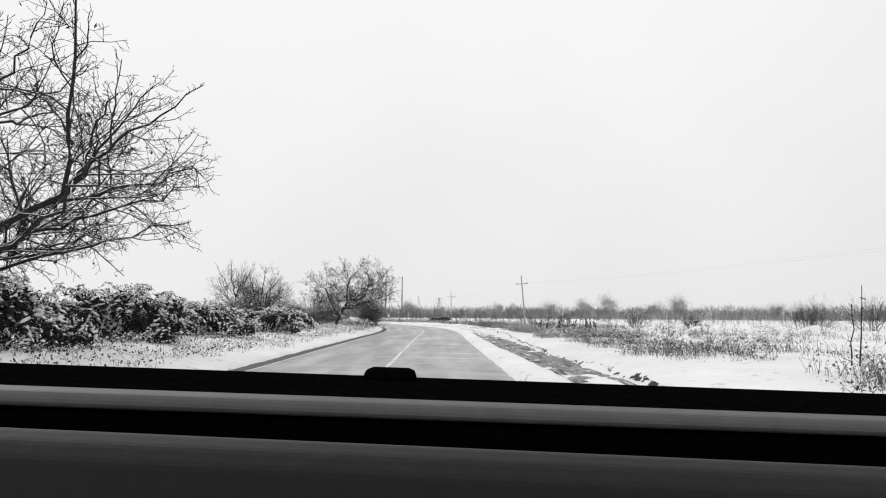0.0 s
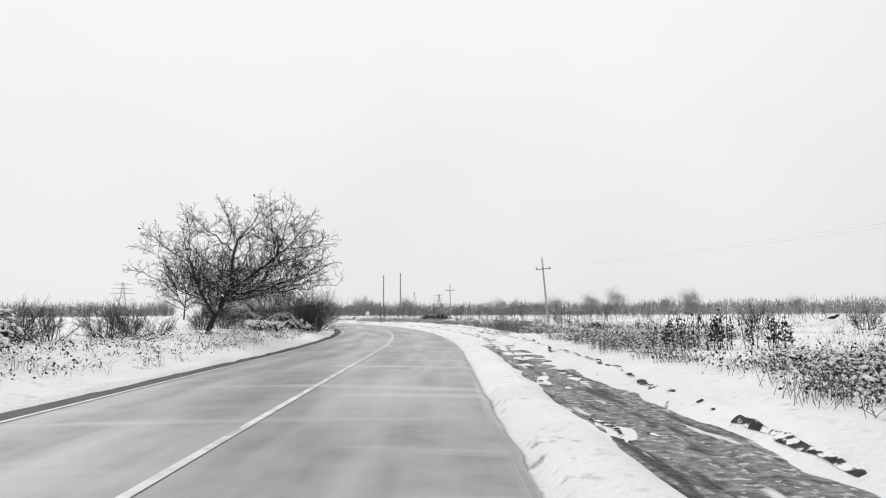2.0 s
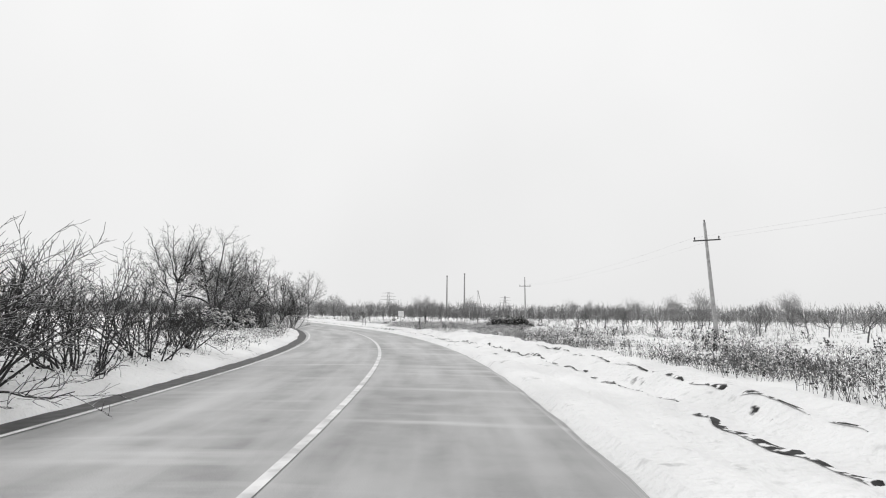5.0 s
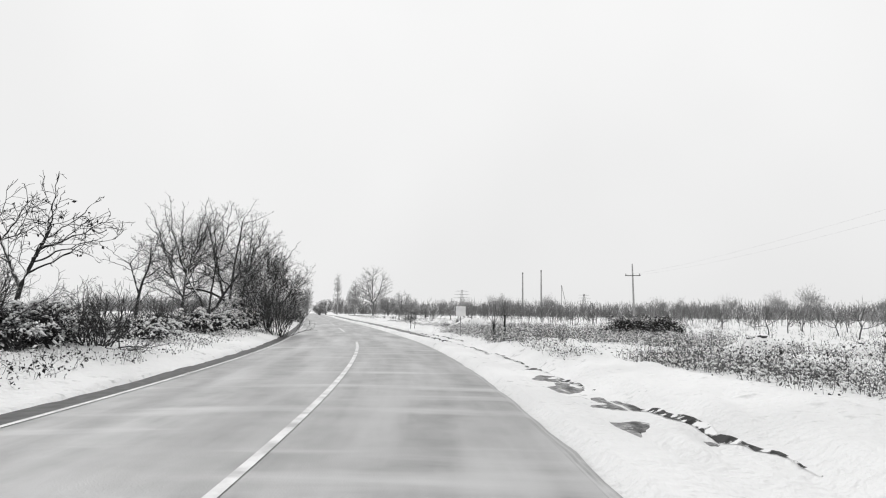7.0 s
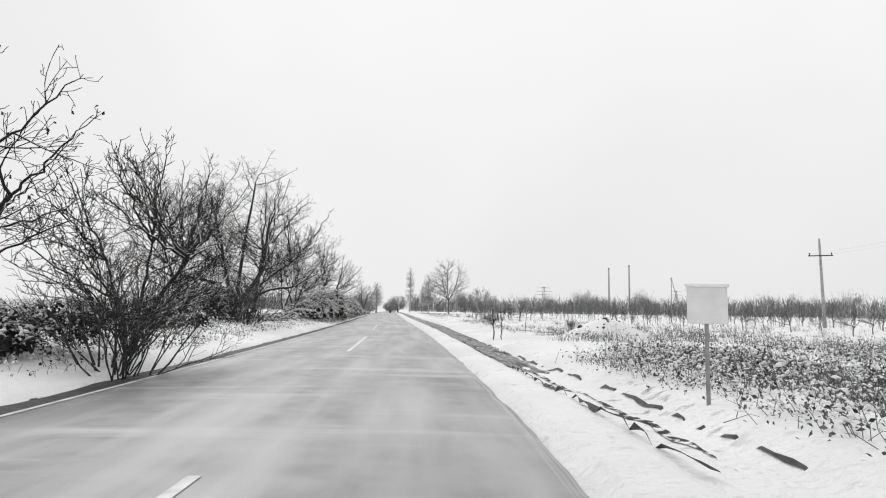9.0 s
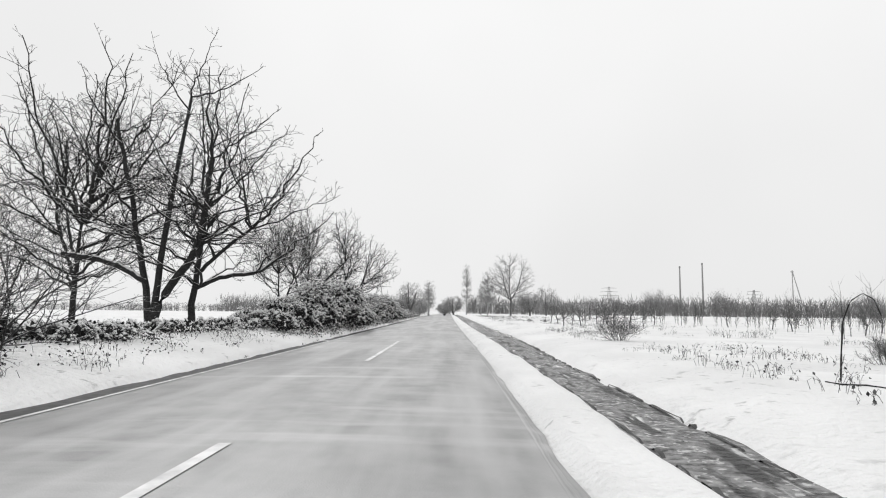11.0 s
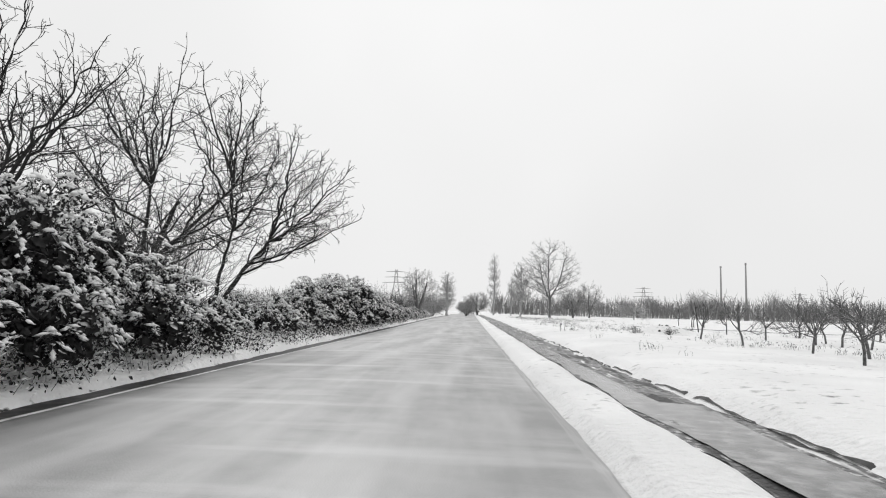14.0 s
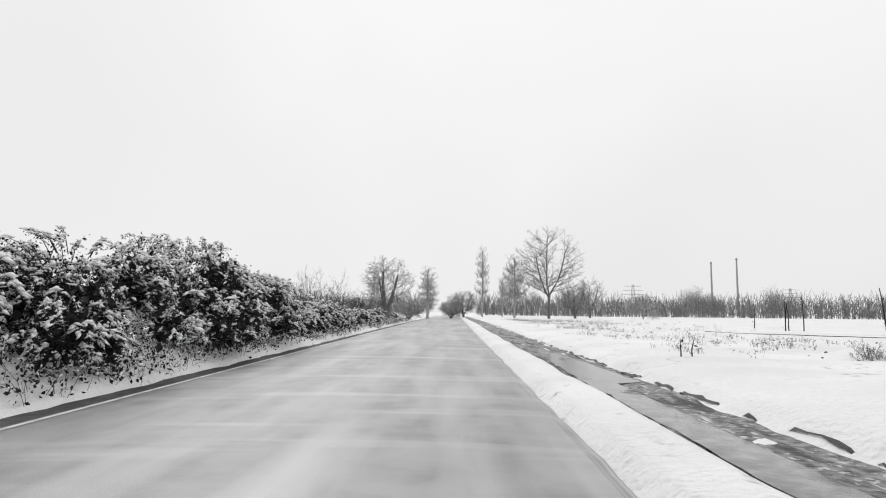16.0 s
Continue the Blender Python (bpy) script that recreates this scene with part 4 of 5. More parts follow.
# ---- far trees ----
def far_tree(x, y, height, width, seed, label, narrow=False, foot=0.16, limbs=24, fine=0.75):
    w = width / 2
    if narrow:
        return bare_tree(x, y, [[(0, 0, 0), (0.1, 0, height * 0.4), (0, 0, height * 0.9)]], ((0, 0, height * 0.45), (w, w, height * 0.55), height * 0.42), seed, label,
                         54, 0.95, 0.20, 0.20, 0.0115, 1.15, 0.20, bark=HAZETWIG, twig=HAZETWIG, crook=0.05)
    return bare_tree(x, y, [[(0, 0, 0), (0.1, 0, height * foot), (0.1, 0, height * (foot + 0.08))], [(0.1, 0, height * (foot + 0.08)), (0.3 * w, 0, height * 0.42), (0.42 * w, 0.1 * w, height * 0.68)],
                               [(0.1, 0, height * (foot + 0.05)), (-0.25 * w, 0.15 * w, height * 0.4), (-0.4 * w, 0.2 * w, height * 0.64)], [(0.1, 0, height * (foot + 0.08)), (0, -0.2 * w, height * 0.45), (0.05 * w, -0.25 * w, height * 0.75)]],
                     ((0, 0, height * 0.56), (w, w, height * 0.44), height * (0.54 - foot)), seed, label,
                     limbs, 0.97, 0.06, 0.26, 0.0105, fine, 0.02, bark=HAZEBARK, twig=HAZETWIG)


big_far = far_tree(-72.2, 273.0, 17.2, 13.5, 301, "tall bare broad-crowned tree at the roadside in the distance", limbs=44)
mid_far = far_tree(-78.2, 272.0, 12.0, 6.0, 302, "slim bare tree in the distance", True)
round_far = far_tree(-73.5, 310.0, 9.8, 8.5, 303, "low rounded bare tree in the distance", False, 0.08, 40, 1.0)
dense_far = far_tree(-69.8, 281.5, 6.6, 6.8, 306, "dense low bushy tree beside the tall one", False, 0.02, 56, 1.35)
poplar = far_tree(-89.5, 284.2, 15.2, 3.4, 304, "slender bare poplar in the distance", True)
low_far = far_tree(-95.5, 288.0, 6.0, 7.0, 305, "low bare bushy tree in the distance", False, 0.01, 56, 1.25)
broad_far = far_tree(-71.0, 216.5, 6.2, 5.2, 307, "small bare broad-crowned tree beyond the thickets", False, 0.06, 44, 1.1)
for x, y, w, h in ((-86.2, 287.0, 0.75, 0.6), (-89.4, 260.0, 1.25, 0.62), (-91.0, 263.0, 1.1, 0.5)):
    t = copy_thing(poplar, pose(x, y, 0.0, 0, 0, 40 * w))
    t.scale = (poplar.scale.x * w, poplar.scale.y * w, poplar.scale.z * h)
for x, y, s in ((-72.6, 217.5, 0.42), (-79.5, 236.0, 0.5), (-99.0, 290.0, 0.7), (-86.0, 262.0, 0.55)):
    t = copy_thing(low_far, pose(x, y, 0.0, 0, 0, 80 * s))
    t.scale = (low_far.scale.x * s * 1.2, low_far.scale.y * s * 1.2, low_far.scale.z * s)


def line_tree(height, width, seed, foot, shoots=1400):
    """A far tree seen as a haze of fine twigs round a few limbs."""
    g = random.Random(seed)
    w = width / 2
    crown = ((0, 0, height * 0.56), (w, w, height * 0.42), height * (0.5 - foot))
    trunk_line = [(0, 0, 0), (0.1, 0, height * foot), (0.2, 0.1, height * 0.45)]
    trunk, twigs = Tubes(), Tubes()
    trunk.add([Vector(q) for q in trunk_line], [0.28, 0.24, 0.12], 5)
    for line in limbs_of([trunk_line], crown, 10, 0.85, 0.1, seed):
        trunk.add([Vector(q) for q in line], [0.13, 0.11, 0.09, 0.07, 0.05, 0.03], 3)
    lobes = [(Vector((g.uniform(-0.6, 0.6), g.uniform(-0.6, 0.6), g.uniform(-0.7, 0.6))), g.uniform(0.25, 0.5)) for _ in range(7)]
    for k in range(shoots):
        at, size = lobes[k % 7]
        p = at + Vector((g.gauss(0, 0.62), g.gauss(0, 0.62), g.gauss(0, 0.62))) * size
        q = Vector((p.x * w, p.y * w, crown[0][2] + p.z * (crown[1][2] if p.z > 0 else crown[2])))
        e = (Vector((p.x, p.y, p.z * 0.6 + 0.7)).normalized() + Vector((g.gauss(0, 0.4), g.gauss(0, 0.4), g.gauss(0, 0.3)))).normalized()
        twigs.add([q, q + e * g.uniform(0.04, 0.10) * height], [0.06, 0.03], 3)
    ob = new("tree")
    ob.location = (-150.0 - 40 * seed % 90, 560.0 + seed % 50, -0.2)
    part("trunk", trunk.mesh("trunk", HAZETWIG), ob)
    part("crown", twigs.mesh("crown", HAZETWIG), ob)
    return tagged(ob, "bare tree in the hazy far tree line", "tree", "far trees")


rng = random.Random(5)
line_kinds = [line_tree(16.0, 12.0, 311, 0.15), line_tree(13.0, 7.0, 312, 0.1), line_tree(10.0, 11.0, 313, 0.05), line_tree(7.0, 8.0, 314, 0.02), line_tree(13.0, 2.4, 315, 0.05, 240), line_tree(10.0, 3.0, 316, 0.05, 240)]
far_spots = [(-60.0, 298.0, 0.6), (-64, 549, 1.2), (-57, 545, 1.1), (-124, 745, 1.4), (-112, 742, 1.3), (-100, 748, 1.2), (-30, 470, 0.9), (-145, 572, 1.15), (-138, 580, 1.1), (-78, 630, 1.15), (-70, 622, 1.25), (-62, 618, 1.05), (-104, 640, 1.0), (-112, 645, 0.9), (-70, 493, 0.85), (-66, 500, 0.8), (9, 511, 0.95), (16, 513, 0.9), (30, 515, 0.8), (57, 522, 1.05), (65, 524, 1.15), (73, 526, 1.0), (82, 528, 1.15), (91, 530, 1.0),
             (121, 537, 1.2), (143, 542, 1.25), (149, 523, 0.9), (189, 496, 1.2), (136, 517, 1.2), (117, 516, 1.15), (202, 535, 1.2), (-40, 505, 0.7), (-20, 508, 0.75), (40, 518, 0.8)]
for k in range(55):
    a = radians(rng.uniform(-36, 62))
    r = rng.uniform(400, 470)
    far_spots.append((-20 + r * math.sin(a), 90 + r * math.cos(a), rng.uniform(0.5, 0.95)))
for k in range(70):
    a = radians(rng.uniform(-30, 62))
    r = rng.uniform(335, 400)
    far_spots.append((-20 + r * math.sin(a), 80 + r * math.cos(a), -rng.uniform(0.5, 1.0)))
for x, y, s in far_spots:
    if s < 0:
        src, s = rng.choice(line_kinds[4:]), -s
        t = copy_thing(src, pose(x, y, -0.2, 0, 0, rng.uniform(0, 360)))
        t.scale = (src.scale.x * s, src.scale.y * s, src.scale.z * s)
        tagged(t, "thin bare sapling rising out of the far scrub", group="far trees")
        continue
    src = rng.choice(line_kinds if s < 0.99 else line_kinds[:3])
    t = copy_thing(src, pose(x, y, -0.2, 0, 0, rng.uniform(0, 360)))
    t.scale = (src.scale.x * s * 1.1, src.scale.y * s * 1.1, src.scale.z * s * rng.uniform(0.85, 1.1))
    tagged(t, "bare tree in the hazy far tree line", group="far trees")


def bell(g, width):
    return max(-1.7 * width, min(1.7 * width, g.gauss(0, width)))


def scrub(name, spots, hmin, hmax, seed, label, r=0.02, shoots=5, bare=0.15, mat=None, long=0.12, joined=False):
    """A soft mass of bare saplings: twigs in every direction round thin stems."""
    rng = random.Random(seed)
    tubes = Tubes()
    for x, y in spots:
        swell = 0.5 + 0.5 * noise.noise(Vector((x / 14.0, y / 14.0, seed)))
        h = (hmin + (hmax - hmin) * min(1.0, max(0.0, swell + rng.gauss(0, 0.24))))
        p = Vector((x, y, ground_at(x, y) - 0.1 if abs(x) < 260 and y < 480 else -0.1))
        top = p + Vector((rng.gauss(0, 0.06) * h, rng.gauss(0, 0.06) * h, h * 0.8))
        tubes.add([p, top], [r * 1.5, r * 0.7], 3)
        for _ in range(shoots):
            if joined:
                q = p.lerp(top, rng.uniform(bare, 1.0))
                e = q + Vector((bell(rng, 0.12), bell(rng, 0.12), rng.uniform(0.12, 0.40))) * h
                m = q.lerp(e, rng.uniform(0.35, 0.7))
                tubes.add([q, e], [r, r * 0.5], 3)
                tubes.add([m, m + Vector((bell(rng, 0.06), bell(rng, 0.06), rng.uniform(0.06, 0.22))) * h], [r * 0.7, r * 0.4], 3)
                continue
            q = p + Vector((bell(rng, 0.22) * h, bell(rng, 0.22) * h, rng.uniform(bare, 0.92) * h))
            e = q + Vector((bell(rng, long), bell(rng, long), rng.uniform(0.08, 0.34))) * h
            tubes.add([q, e], [r, r * 0.5], 3)
    ob = new(name, tubes.mesh(name, mat or HAZETWIG))
    return tagged(ob, label, "scrub", kind="stuff")


spots = []
for k in range(2900):
    a = radians(-40 + 102 * (k + rng.random()) / 2900)
    r = rng.uniform(316, 352) if rng.random() < 0.8 else rng.uniform(352, 430)
    spots.append((-20 + r * math.sin(a), 80 + r * math.cos(a)))
spots = [(x, y) for x, y in spots if abs(x - float(middle(min(y, 600)))) > 12 or y > 478]
left_line = []
for k in range(520):
    a, r = radians(rng.uniform(-82, -38)), rng.uniform(330, 380)
    left_line.append((-20 + r * math.sin(a), 80 + r * math.cos(a)))
scrub("far_hedge", left_line, 2.6, 4.4, 17, "low far hedge line across the snowy field", 0.07, 10, 0.02, HAZEBELT, 0.3)
scrub("far_woods", spots, 4.4, 8.6, 7, "far belt of bare scrub and young trees", 0.075, 13, 0.02, HAZEBELT, 0.08)


# ---- the orchard ----
def orchard_tree(seed, shoots=(5, 7, 3)):
    rng = random.Random(seed)
    trunk, crown = Tubes(), Tubes()
    spec = dict(k=[3, 5, 3, 2], sides=[5, 3, 3, 3], n=list(shoots), wobble=[0.12, 0.26, 0.25, 0.2], up=[0.0, 0.14, 0.22, 0.16], taper=[0.8, 0.4, 0.5, 0.6],
                angle=[(35, 80), (30, 75), (30, 65)], ratio=[(1.7, 2.8), (0.4, 0.7), (0.4, 0.7)], rmax=[0.022, 0.012, 0.007], rmin=0.005)
    spec["from"] = [0.7, 0.25, 0.2]
    grow([trunk, trunk, crown], Vector((0, 0, 0)), Vector((rng.gauss(0, 0.15), rng.gauss(0, 0.15), 1)).normalized(), 0.62, 0.036, 0, spec, rng)
    ob = new("orchard_tree")
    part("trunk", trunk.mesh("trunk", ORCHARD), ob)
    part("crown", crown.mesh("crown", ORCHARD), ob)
    return tagged(ob, "small pruned bare fruit tree standing in snow", "fruit tree", "orchard rows")


kinds = [orchard_tree(400 + k) for k in range(5)]
light = [orchard_tree(410 + k, (4, 5, 2)) for k in range(3)]
fixed = [(-30.3, 166.1), (-29.8, 169.5), (-31.0, 171.5), (-33.0, 174.5), (-34.8, 178.5), (17.6, 91.5), (22.2, 108.0), (-30.5, 178.8), (-25.3, 171.1), (-32.3, 182.0), (-34.4, 190.0), (-30.0, 180.9), (-29.7, 177.7), (-29.0, 175.8), (-27.3, 186.8), (-30.7, 188.4), (-26.9, 197.2), (-25.8, 167.6)]
rows = []
for i in range(16):
    for j in range(22):
        d, y = 15 + 5.2 * i + rng.gauss(0, 0.4), 92 + 4.6 * j + rng.gauss(0, 0.4)
        x, yy = beside(y, d)
        if rng.random() < 0.84 and not (i < 2 and y < 168) and not (yy > 180 and d < 75):
            rows.append((d, x, yy))
rows.sort()
rows = rows[:290]
for k, (x, y) in enumerate(fixed + [(x, y) for _, x, y in rows]):
    m = pose(x, y, ground_at(x, y) - 0.04, 0, 0, rng.uniform(0, 360))
    s = rng.uniform(0.8, 1.3) if k > 18 else rng.uniform(1.05, 1.35)
    t = kinds[k] if k < 5 else light[k - 100] if 100 <= k < 103 else copy_thing(rng.choice(kinds if k < 100 else light), m)
    t.matrix_basis = m @ Matrix.Diagonal((s, s, s, 1))
spots = []
for _ in range(5200):
    d, y = 16 + abs(rng.gauss(0, 90)), 94 + abs(rng.gauss(0, 75))
    if y > 200 and d < 130:
        continue
    near = d < 100 and y < 200
    if not near or (d > 40 and rng.random() < 0.5):
        spots.append((float(middle(y)) + d * 1.1, y))
near_scrub = []
for _ in range(280):
    d, y = 22 + abs(rng.gauss(0, 26)), rng.uniform(145, 186)
    near_scrub.append(beside(y, d))
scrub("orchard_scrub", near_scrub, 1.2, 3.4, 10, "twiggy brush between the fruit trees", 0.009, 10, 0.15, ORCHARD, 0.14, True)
# The far rows take the twig colour with haze mixed into it.
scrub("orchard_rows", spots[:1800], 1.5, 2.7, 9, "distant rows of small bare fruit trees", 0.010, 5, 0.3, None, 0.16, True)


# ---- dry weeds and grass ----
def weeds(name, count, area, heights, seed, label, stalks=(5, 11), r=0.004):
    rng = random.Random(seed)
    tubes = Tubes()
    nr = np.random.default_rng(seed)
    heads, sizes = [], []
    for _ in range(count):
        y0, d0 = area(rng)
        x, y = beside(y0, d0)
        z = ground_at(x, y)
        h0 = rng.uniform(*heights)
        for _ in range(rng.randint(*stalks)):
            p = Vector((x + rng.gauss(0, 0.14), y + rng.gauss(0, 0.14), z - 0.03))
            h = h0 * rng.uniform(0.5, 1.1)
            q = p + Vector((rng.gauss(0, 0.16) * h, rng.gauss(0, 0.16) * h, h * 0.6))
            e = q + Vector((rng.gauss(0, 0.26) * h, rng.gauss(0, 0.26) * h, h * rng.uniform(0.05, 0.45)))
            tubes.add([p, q, e], [r * 1.3, r, r * 0.6], 3)
            if rng.random() < 0.6:
                heads.append(tuple(e))
                sizes.append(rng.uniform(0.03, 0.08))
    ob = new(name, tubes.mesh(name, GRASS))
    tagged(ob, label, "weeds", kind="stuff")
    v, f = leaf_arrays(np.array(heads), np.array(sizes), nr, 0.6)
    hd = new("seed_heads", np_mesh("seed_heads", v, f, GRASS))
    tagged(hd, "withered seed heads and leaves on dry weeds", "weeds", kind="stuff")


def patchy(g, y0, y1, d0, spread):
    """A spot in a patch of growth."""
    while True:
        y, d = g.uniform(y0, y1), d0 + abs(g.gauss(0, spread))
        if noise.noise(Vector((y / 6.0, d / 3.0, 3.3))) + 0.35 * noise.noise(Vector((y / 1.7, d / 1.2, 8.1))) - 0.08 > g.uniform(-0.15, 0.25):
            return y, d


weeds("dry_weeds", 1900, lambda g: patchy(g, 8, 125, 6.6, 5), (0.22, 0.62), 21, "dry weeds and grass poking through the snow", (6, 11), 0.0036)
weeds("field_grass", 1000, lambda g: patchy(g, 110, 240, 7.0, 7), (0.10, 0.32), 22, "sparse dry grass poking through the snow", (4, 8), 0.0036)
weeds("verge_grass", 900, lambda g: (g.uniform(6, 235), -4.0 - abs(g.gauss(0, 2.0))), (0.10, 0.32), 23, "dry grass on the snowy roadside bank", (4, 8), 0.004)
weeds("sparse_weeds", 900, lambda g: patchy(g, 15, 150, 12, 22), (0.2, 0.7), 24, "scattered dry weeds in the snowy field", (5, 9), 0.005)


def low_growth(count, seed, spot, tall, leaves, leaf, mats, names, labels, pads=6):
    """Leaves, shoots and small pillows of snow lying low on a bank or verge."""
    nr, g = np.random.default_rng(seed), random.Random(seed)
    pts, caps, tubes = [], [], Tubes()
    for _ in range(count):
        x, y = beside(*spot(g))
        z, h = ground_at(x, y), g.uniform(*tall)
        for _ in range(g.randint(*leaves)):
            pts.append((x + g.gauss(0, 0.22), y + g.gauss(0, 0.22), z + h * g.random() ** 1.3))
        for _ in range(pads):
            caps.append((x + g.gauss(0, 0.26), y + g.gauss(0, 0.26), z + h * g.uniform(0.1, 1.0)))
        for _ in range(2):
            p = Vector((x + g.gauss(0, 0.2), y + g.gauss(0, 0.2), z - 0.03))
            e = p + Vector((g.gauss(0, 0.16), g.gauss(0, 0.16), g.uniform(0.3, 1.2) * h))
            tubes.add([p, p.lerp(e, 0.5) + Vector((g.gauss(0, 0.04), g.gauss(0, 0.04), 0.06)), e], [0.0045, 0.0038, 0.0025], 3)
    pts, caps = np.array(pts), np.array(caps)
    v, f = leaf_arrays(pts, nr.uniform(*leaf, len(pts)), nr, 0.1)
    tagged(new(names[0], np_mesh(names[0], v, f, mats[0])), labels[0], "brambles", kind="stuff")
    tagged(new(names[1], tubes.mesh(names[1], mats[1])), labels[1], "brambles", kind="stuff")
    tagged(new(names[2], pad_mesh(names[2], caps, nr.uniform(0.015, 0.05, len(caps)), nr, CLUMP)), labels[2], "snow", kind="stuff")


low_growth(1900, 77, lambda g: (g.uniform(4, 235), -4.3 - abs(g.gauss(0, 2.2))), (0.06, 0.38), (6, 14), (0.03, 0.085), (LEAF, SHRUB), ("ground_brambles", "fallen_twigs", "snow_lumps"),
           ("low snow-covered bramble leaves on the roadside bank", "thin bramble shoots and twigs on the roadside bank", "small lumps of snow on low brambles"), 8)
low_growth(1300, 78, lambda g: patchy(g, 8, 118, 6.8, 6.0), (0.08, 0.34), (5, 12), (0.03, 0.08), (GRASS, GRASS), ("withered_leaves", "weed_shoots", "snow_lumps"),
           ("withered weed leaves in the snowy verge", "thin dry weed shoots in the snowy verge", "small lumps of snow on the verge weeds"), 7)
low_growth(700, 79, lambda g: patchy(g, 8, 110, 7.2, 11), (0.10, 0.5), (3, 8), (0.035, 0.085), (DEADLEAF, SHRUB), ("dark_leaves", "dark_shoots", "snow_lumps"),
           ("dark withered leaves on weeds in the snow", "dark weed shoots standing in the snow", "small lumps of snow on dark weeds"), 2)
low_growth(700, 80, lambda g: (g.uniform(142, 232), -3.55 - abs(g.gauss(0, 0.5))), (0.10, 0.5), (6, 14), (0.04, 0.11), (LEAF, SHRUB), ("hedge_foot_leaves", "hedge_foot_twigs", "snow_lumps"),
           ("small dark bramble leaves at the foot of the thickets", "thin shoots hanging over the asphalt edge", "small lumps of snow at the foot of the thickets"), 7)


low_growth(750, 81, lambda g: patchy(g, 30, 58, 7.0, 3.2), (0.12, 0.5), (9, 18), (0.035, 0.085), (DEADLEAF, GRASS), ("verge_leaves", "verge_shoots", "snow_lumps"),
           ("withered brown leaves of weeds matted under snow", "thin dry shoots in the snowy verge", "small lumps of snow on matted weeds"), 11)
low_growth(900, 83, lambda g: patchy(g, 93, 118, 5.3, 4.0), (0.10, 0.5), (7, 14), (0.03, 0.075), (GRASS, GRASS), ("verge_leaves", "verge_shoots", "snow_lumps"),
           ("dry withered weed leaves on the verge beside the field", "thin dry weed shoots on the verge beside the field", "small lumps of snow on the verge weeds"), 7)
low_growth(800, 82, lambda g: patchy(g, 86, 114, 7.0, 3.6), (0.10, 0.42), (8, 16), (0.03, 0.08), (GRASS, GRASS), ("verge_leaves", "verge_shoots", "snow_lumps"),
           ("withered pale leaves of weeds matted under snow", "thin dry shoots in the snowy verge", "small lumps of snow on matted weeds"), 10)


# ---- poles, masts, sign ----
def utility_pole(x, y, height, arm, tilt, turn):
    ob = new("utility_pole")
    ob.location = (x, y, ground_at(x, y) - 0.1)
    ob.rotation_euler = (0, radians(tilt), radians(turn))
    bm = bmesh.new()
    base = solid(bm, (0.26, 0.22, height), (0, 0, height / 2), 0.02)
    for v in base:
        f = 1 - 0.45 * max(0, v.co.z) / height
        v.co.x *= f
        v.co.y *= f
    part("post", bm_mesh("post", bm, CONCRETE), ob, "tapered grey concrete post")
    bm = bmesh.new()
    solid(bm, (1.9, 0.09, 0.09), (0, -0.10, arm), 0.01)
    part("crossarm", bm_mesh("crossarm", bm, DARKSTEEL), ob, "dark steel crossarm")
    for dx in (-0.85, 0.85, 0.0):
        t = Tubes()
        z = arm + 0.04 if dx else height - 0.02
        t.add([Vector((dx, -0.10 if dx else 0, z)), Vector((dx, -0.10 if dx else 0, z + 0.08)), Vector((dx, -0.10 if dx else 0, z + 0.16)), Vector((dx, -0.10 if dx else 0, z + 0.22))], [0.02, 0.05, 0.055, 0.02], 8)
        part("insulator", t.mesh("insulator", DARKSTEEL), ob)
    return tagged(ob, "grey concrete utility pole with a crossarm in the field", "utility pole", "utility poles")


utility_pole(13.3, 101.3, 7.85, 6.6, -4.4, 8)
utility_pole(2.0, 160.5, 7.5, 6.2, -1.0, 8)
utility_pole(40.0, 5.0, 8.0, 6.75, 0.0, 8)


def wire(a, b, sag):
    a, b = Vector(a), Vector(b)
    t = Tubes()
    t.add([a.lerp(b, i / 24) + Vector((0, 0, -4 * sag * (i / 24) * (1 - i / 24))) for i in range(25)], [0.0035] * 25, 3)
    tagged(new("overhead_wire", t.mesh("overhead_wire", WIRE)), "thin overhead wire strung between the poles", "wire", "overhead wires")


for dx, dz in ((-0.85, 0.1), (0.85, 0.1)):
    wire((40.0 + dx, 5.0, 6.9 + dz), (12.8 + dx, 101.3, 6.72 + dz), 1.0)
    wire((12.8 + dx, 101.3, 6.72 + dz), (2.0 + dx, 160.5, 6.35 + dz), 0.6)


def mast(x, y, height, label):
    ob = new("mast")
    ob.location = (x, y, -0.2)
    t = Tubes()
    t.add([Vector((0, 0, 0)), Vector((0, 0, height * 0.5)), Vector((0, 0, height * 0.97))], [0.95, 0.75, 0.55], 12)
    part("shaft", t.mesh("shaft", STEEL), ob)
    t = Tubes()
    t.add([Vector((0, 0, height * 0.965)), Vector((0, 0, height * 0.98)), Vector((0, 0, height))], [0.8, 0.8, 0.7], 12)
    part("rim", t.mesh("rim", STEEL), ob)
    return tagged(ob, label, "mast", "far masts")


mast(-66.7, 711.0, 44.2, "tall thin grey mast far beyond the fields")
mast(-47.9, 709.2, 46.5, "tall thin grey mast far beyond the fields")


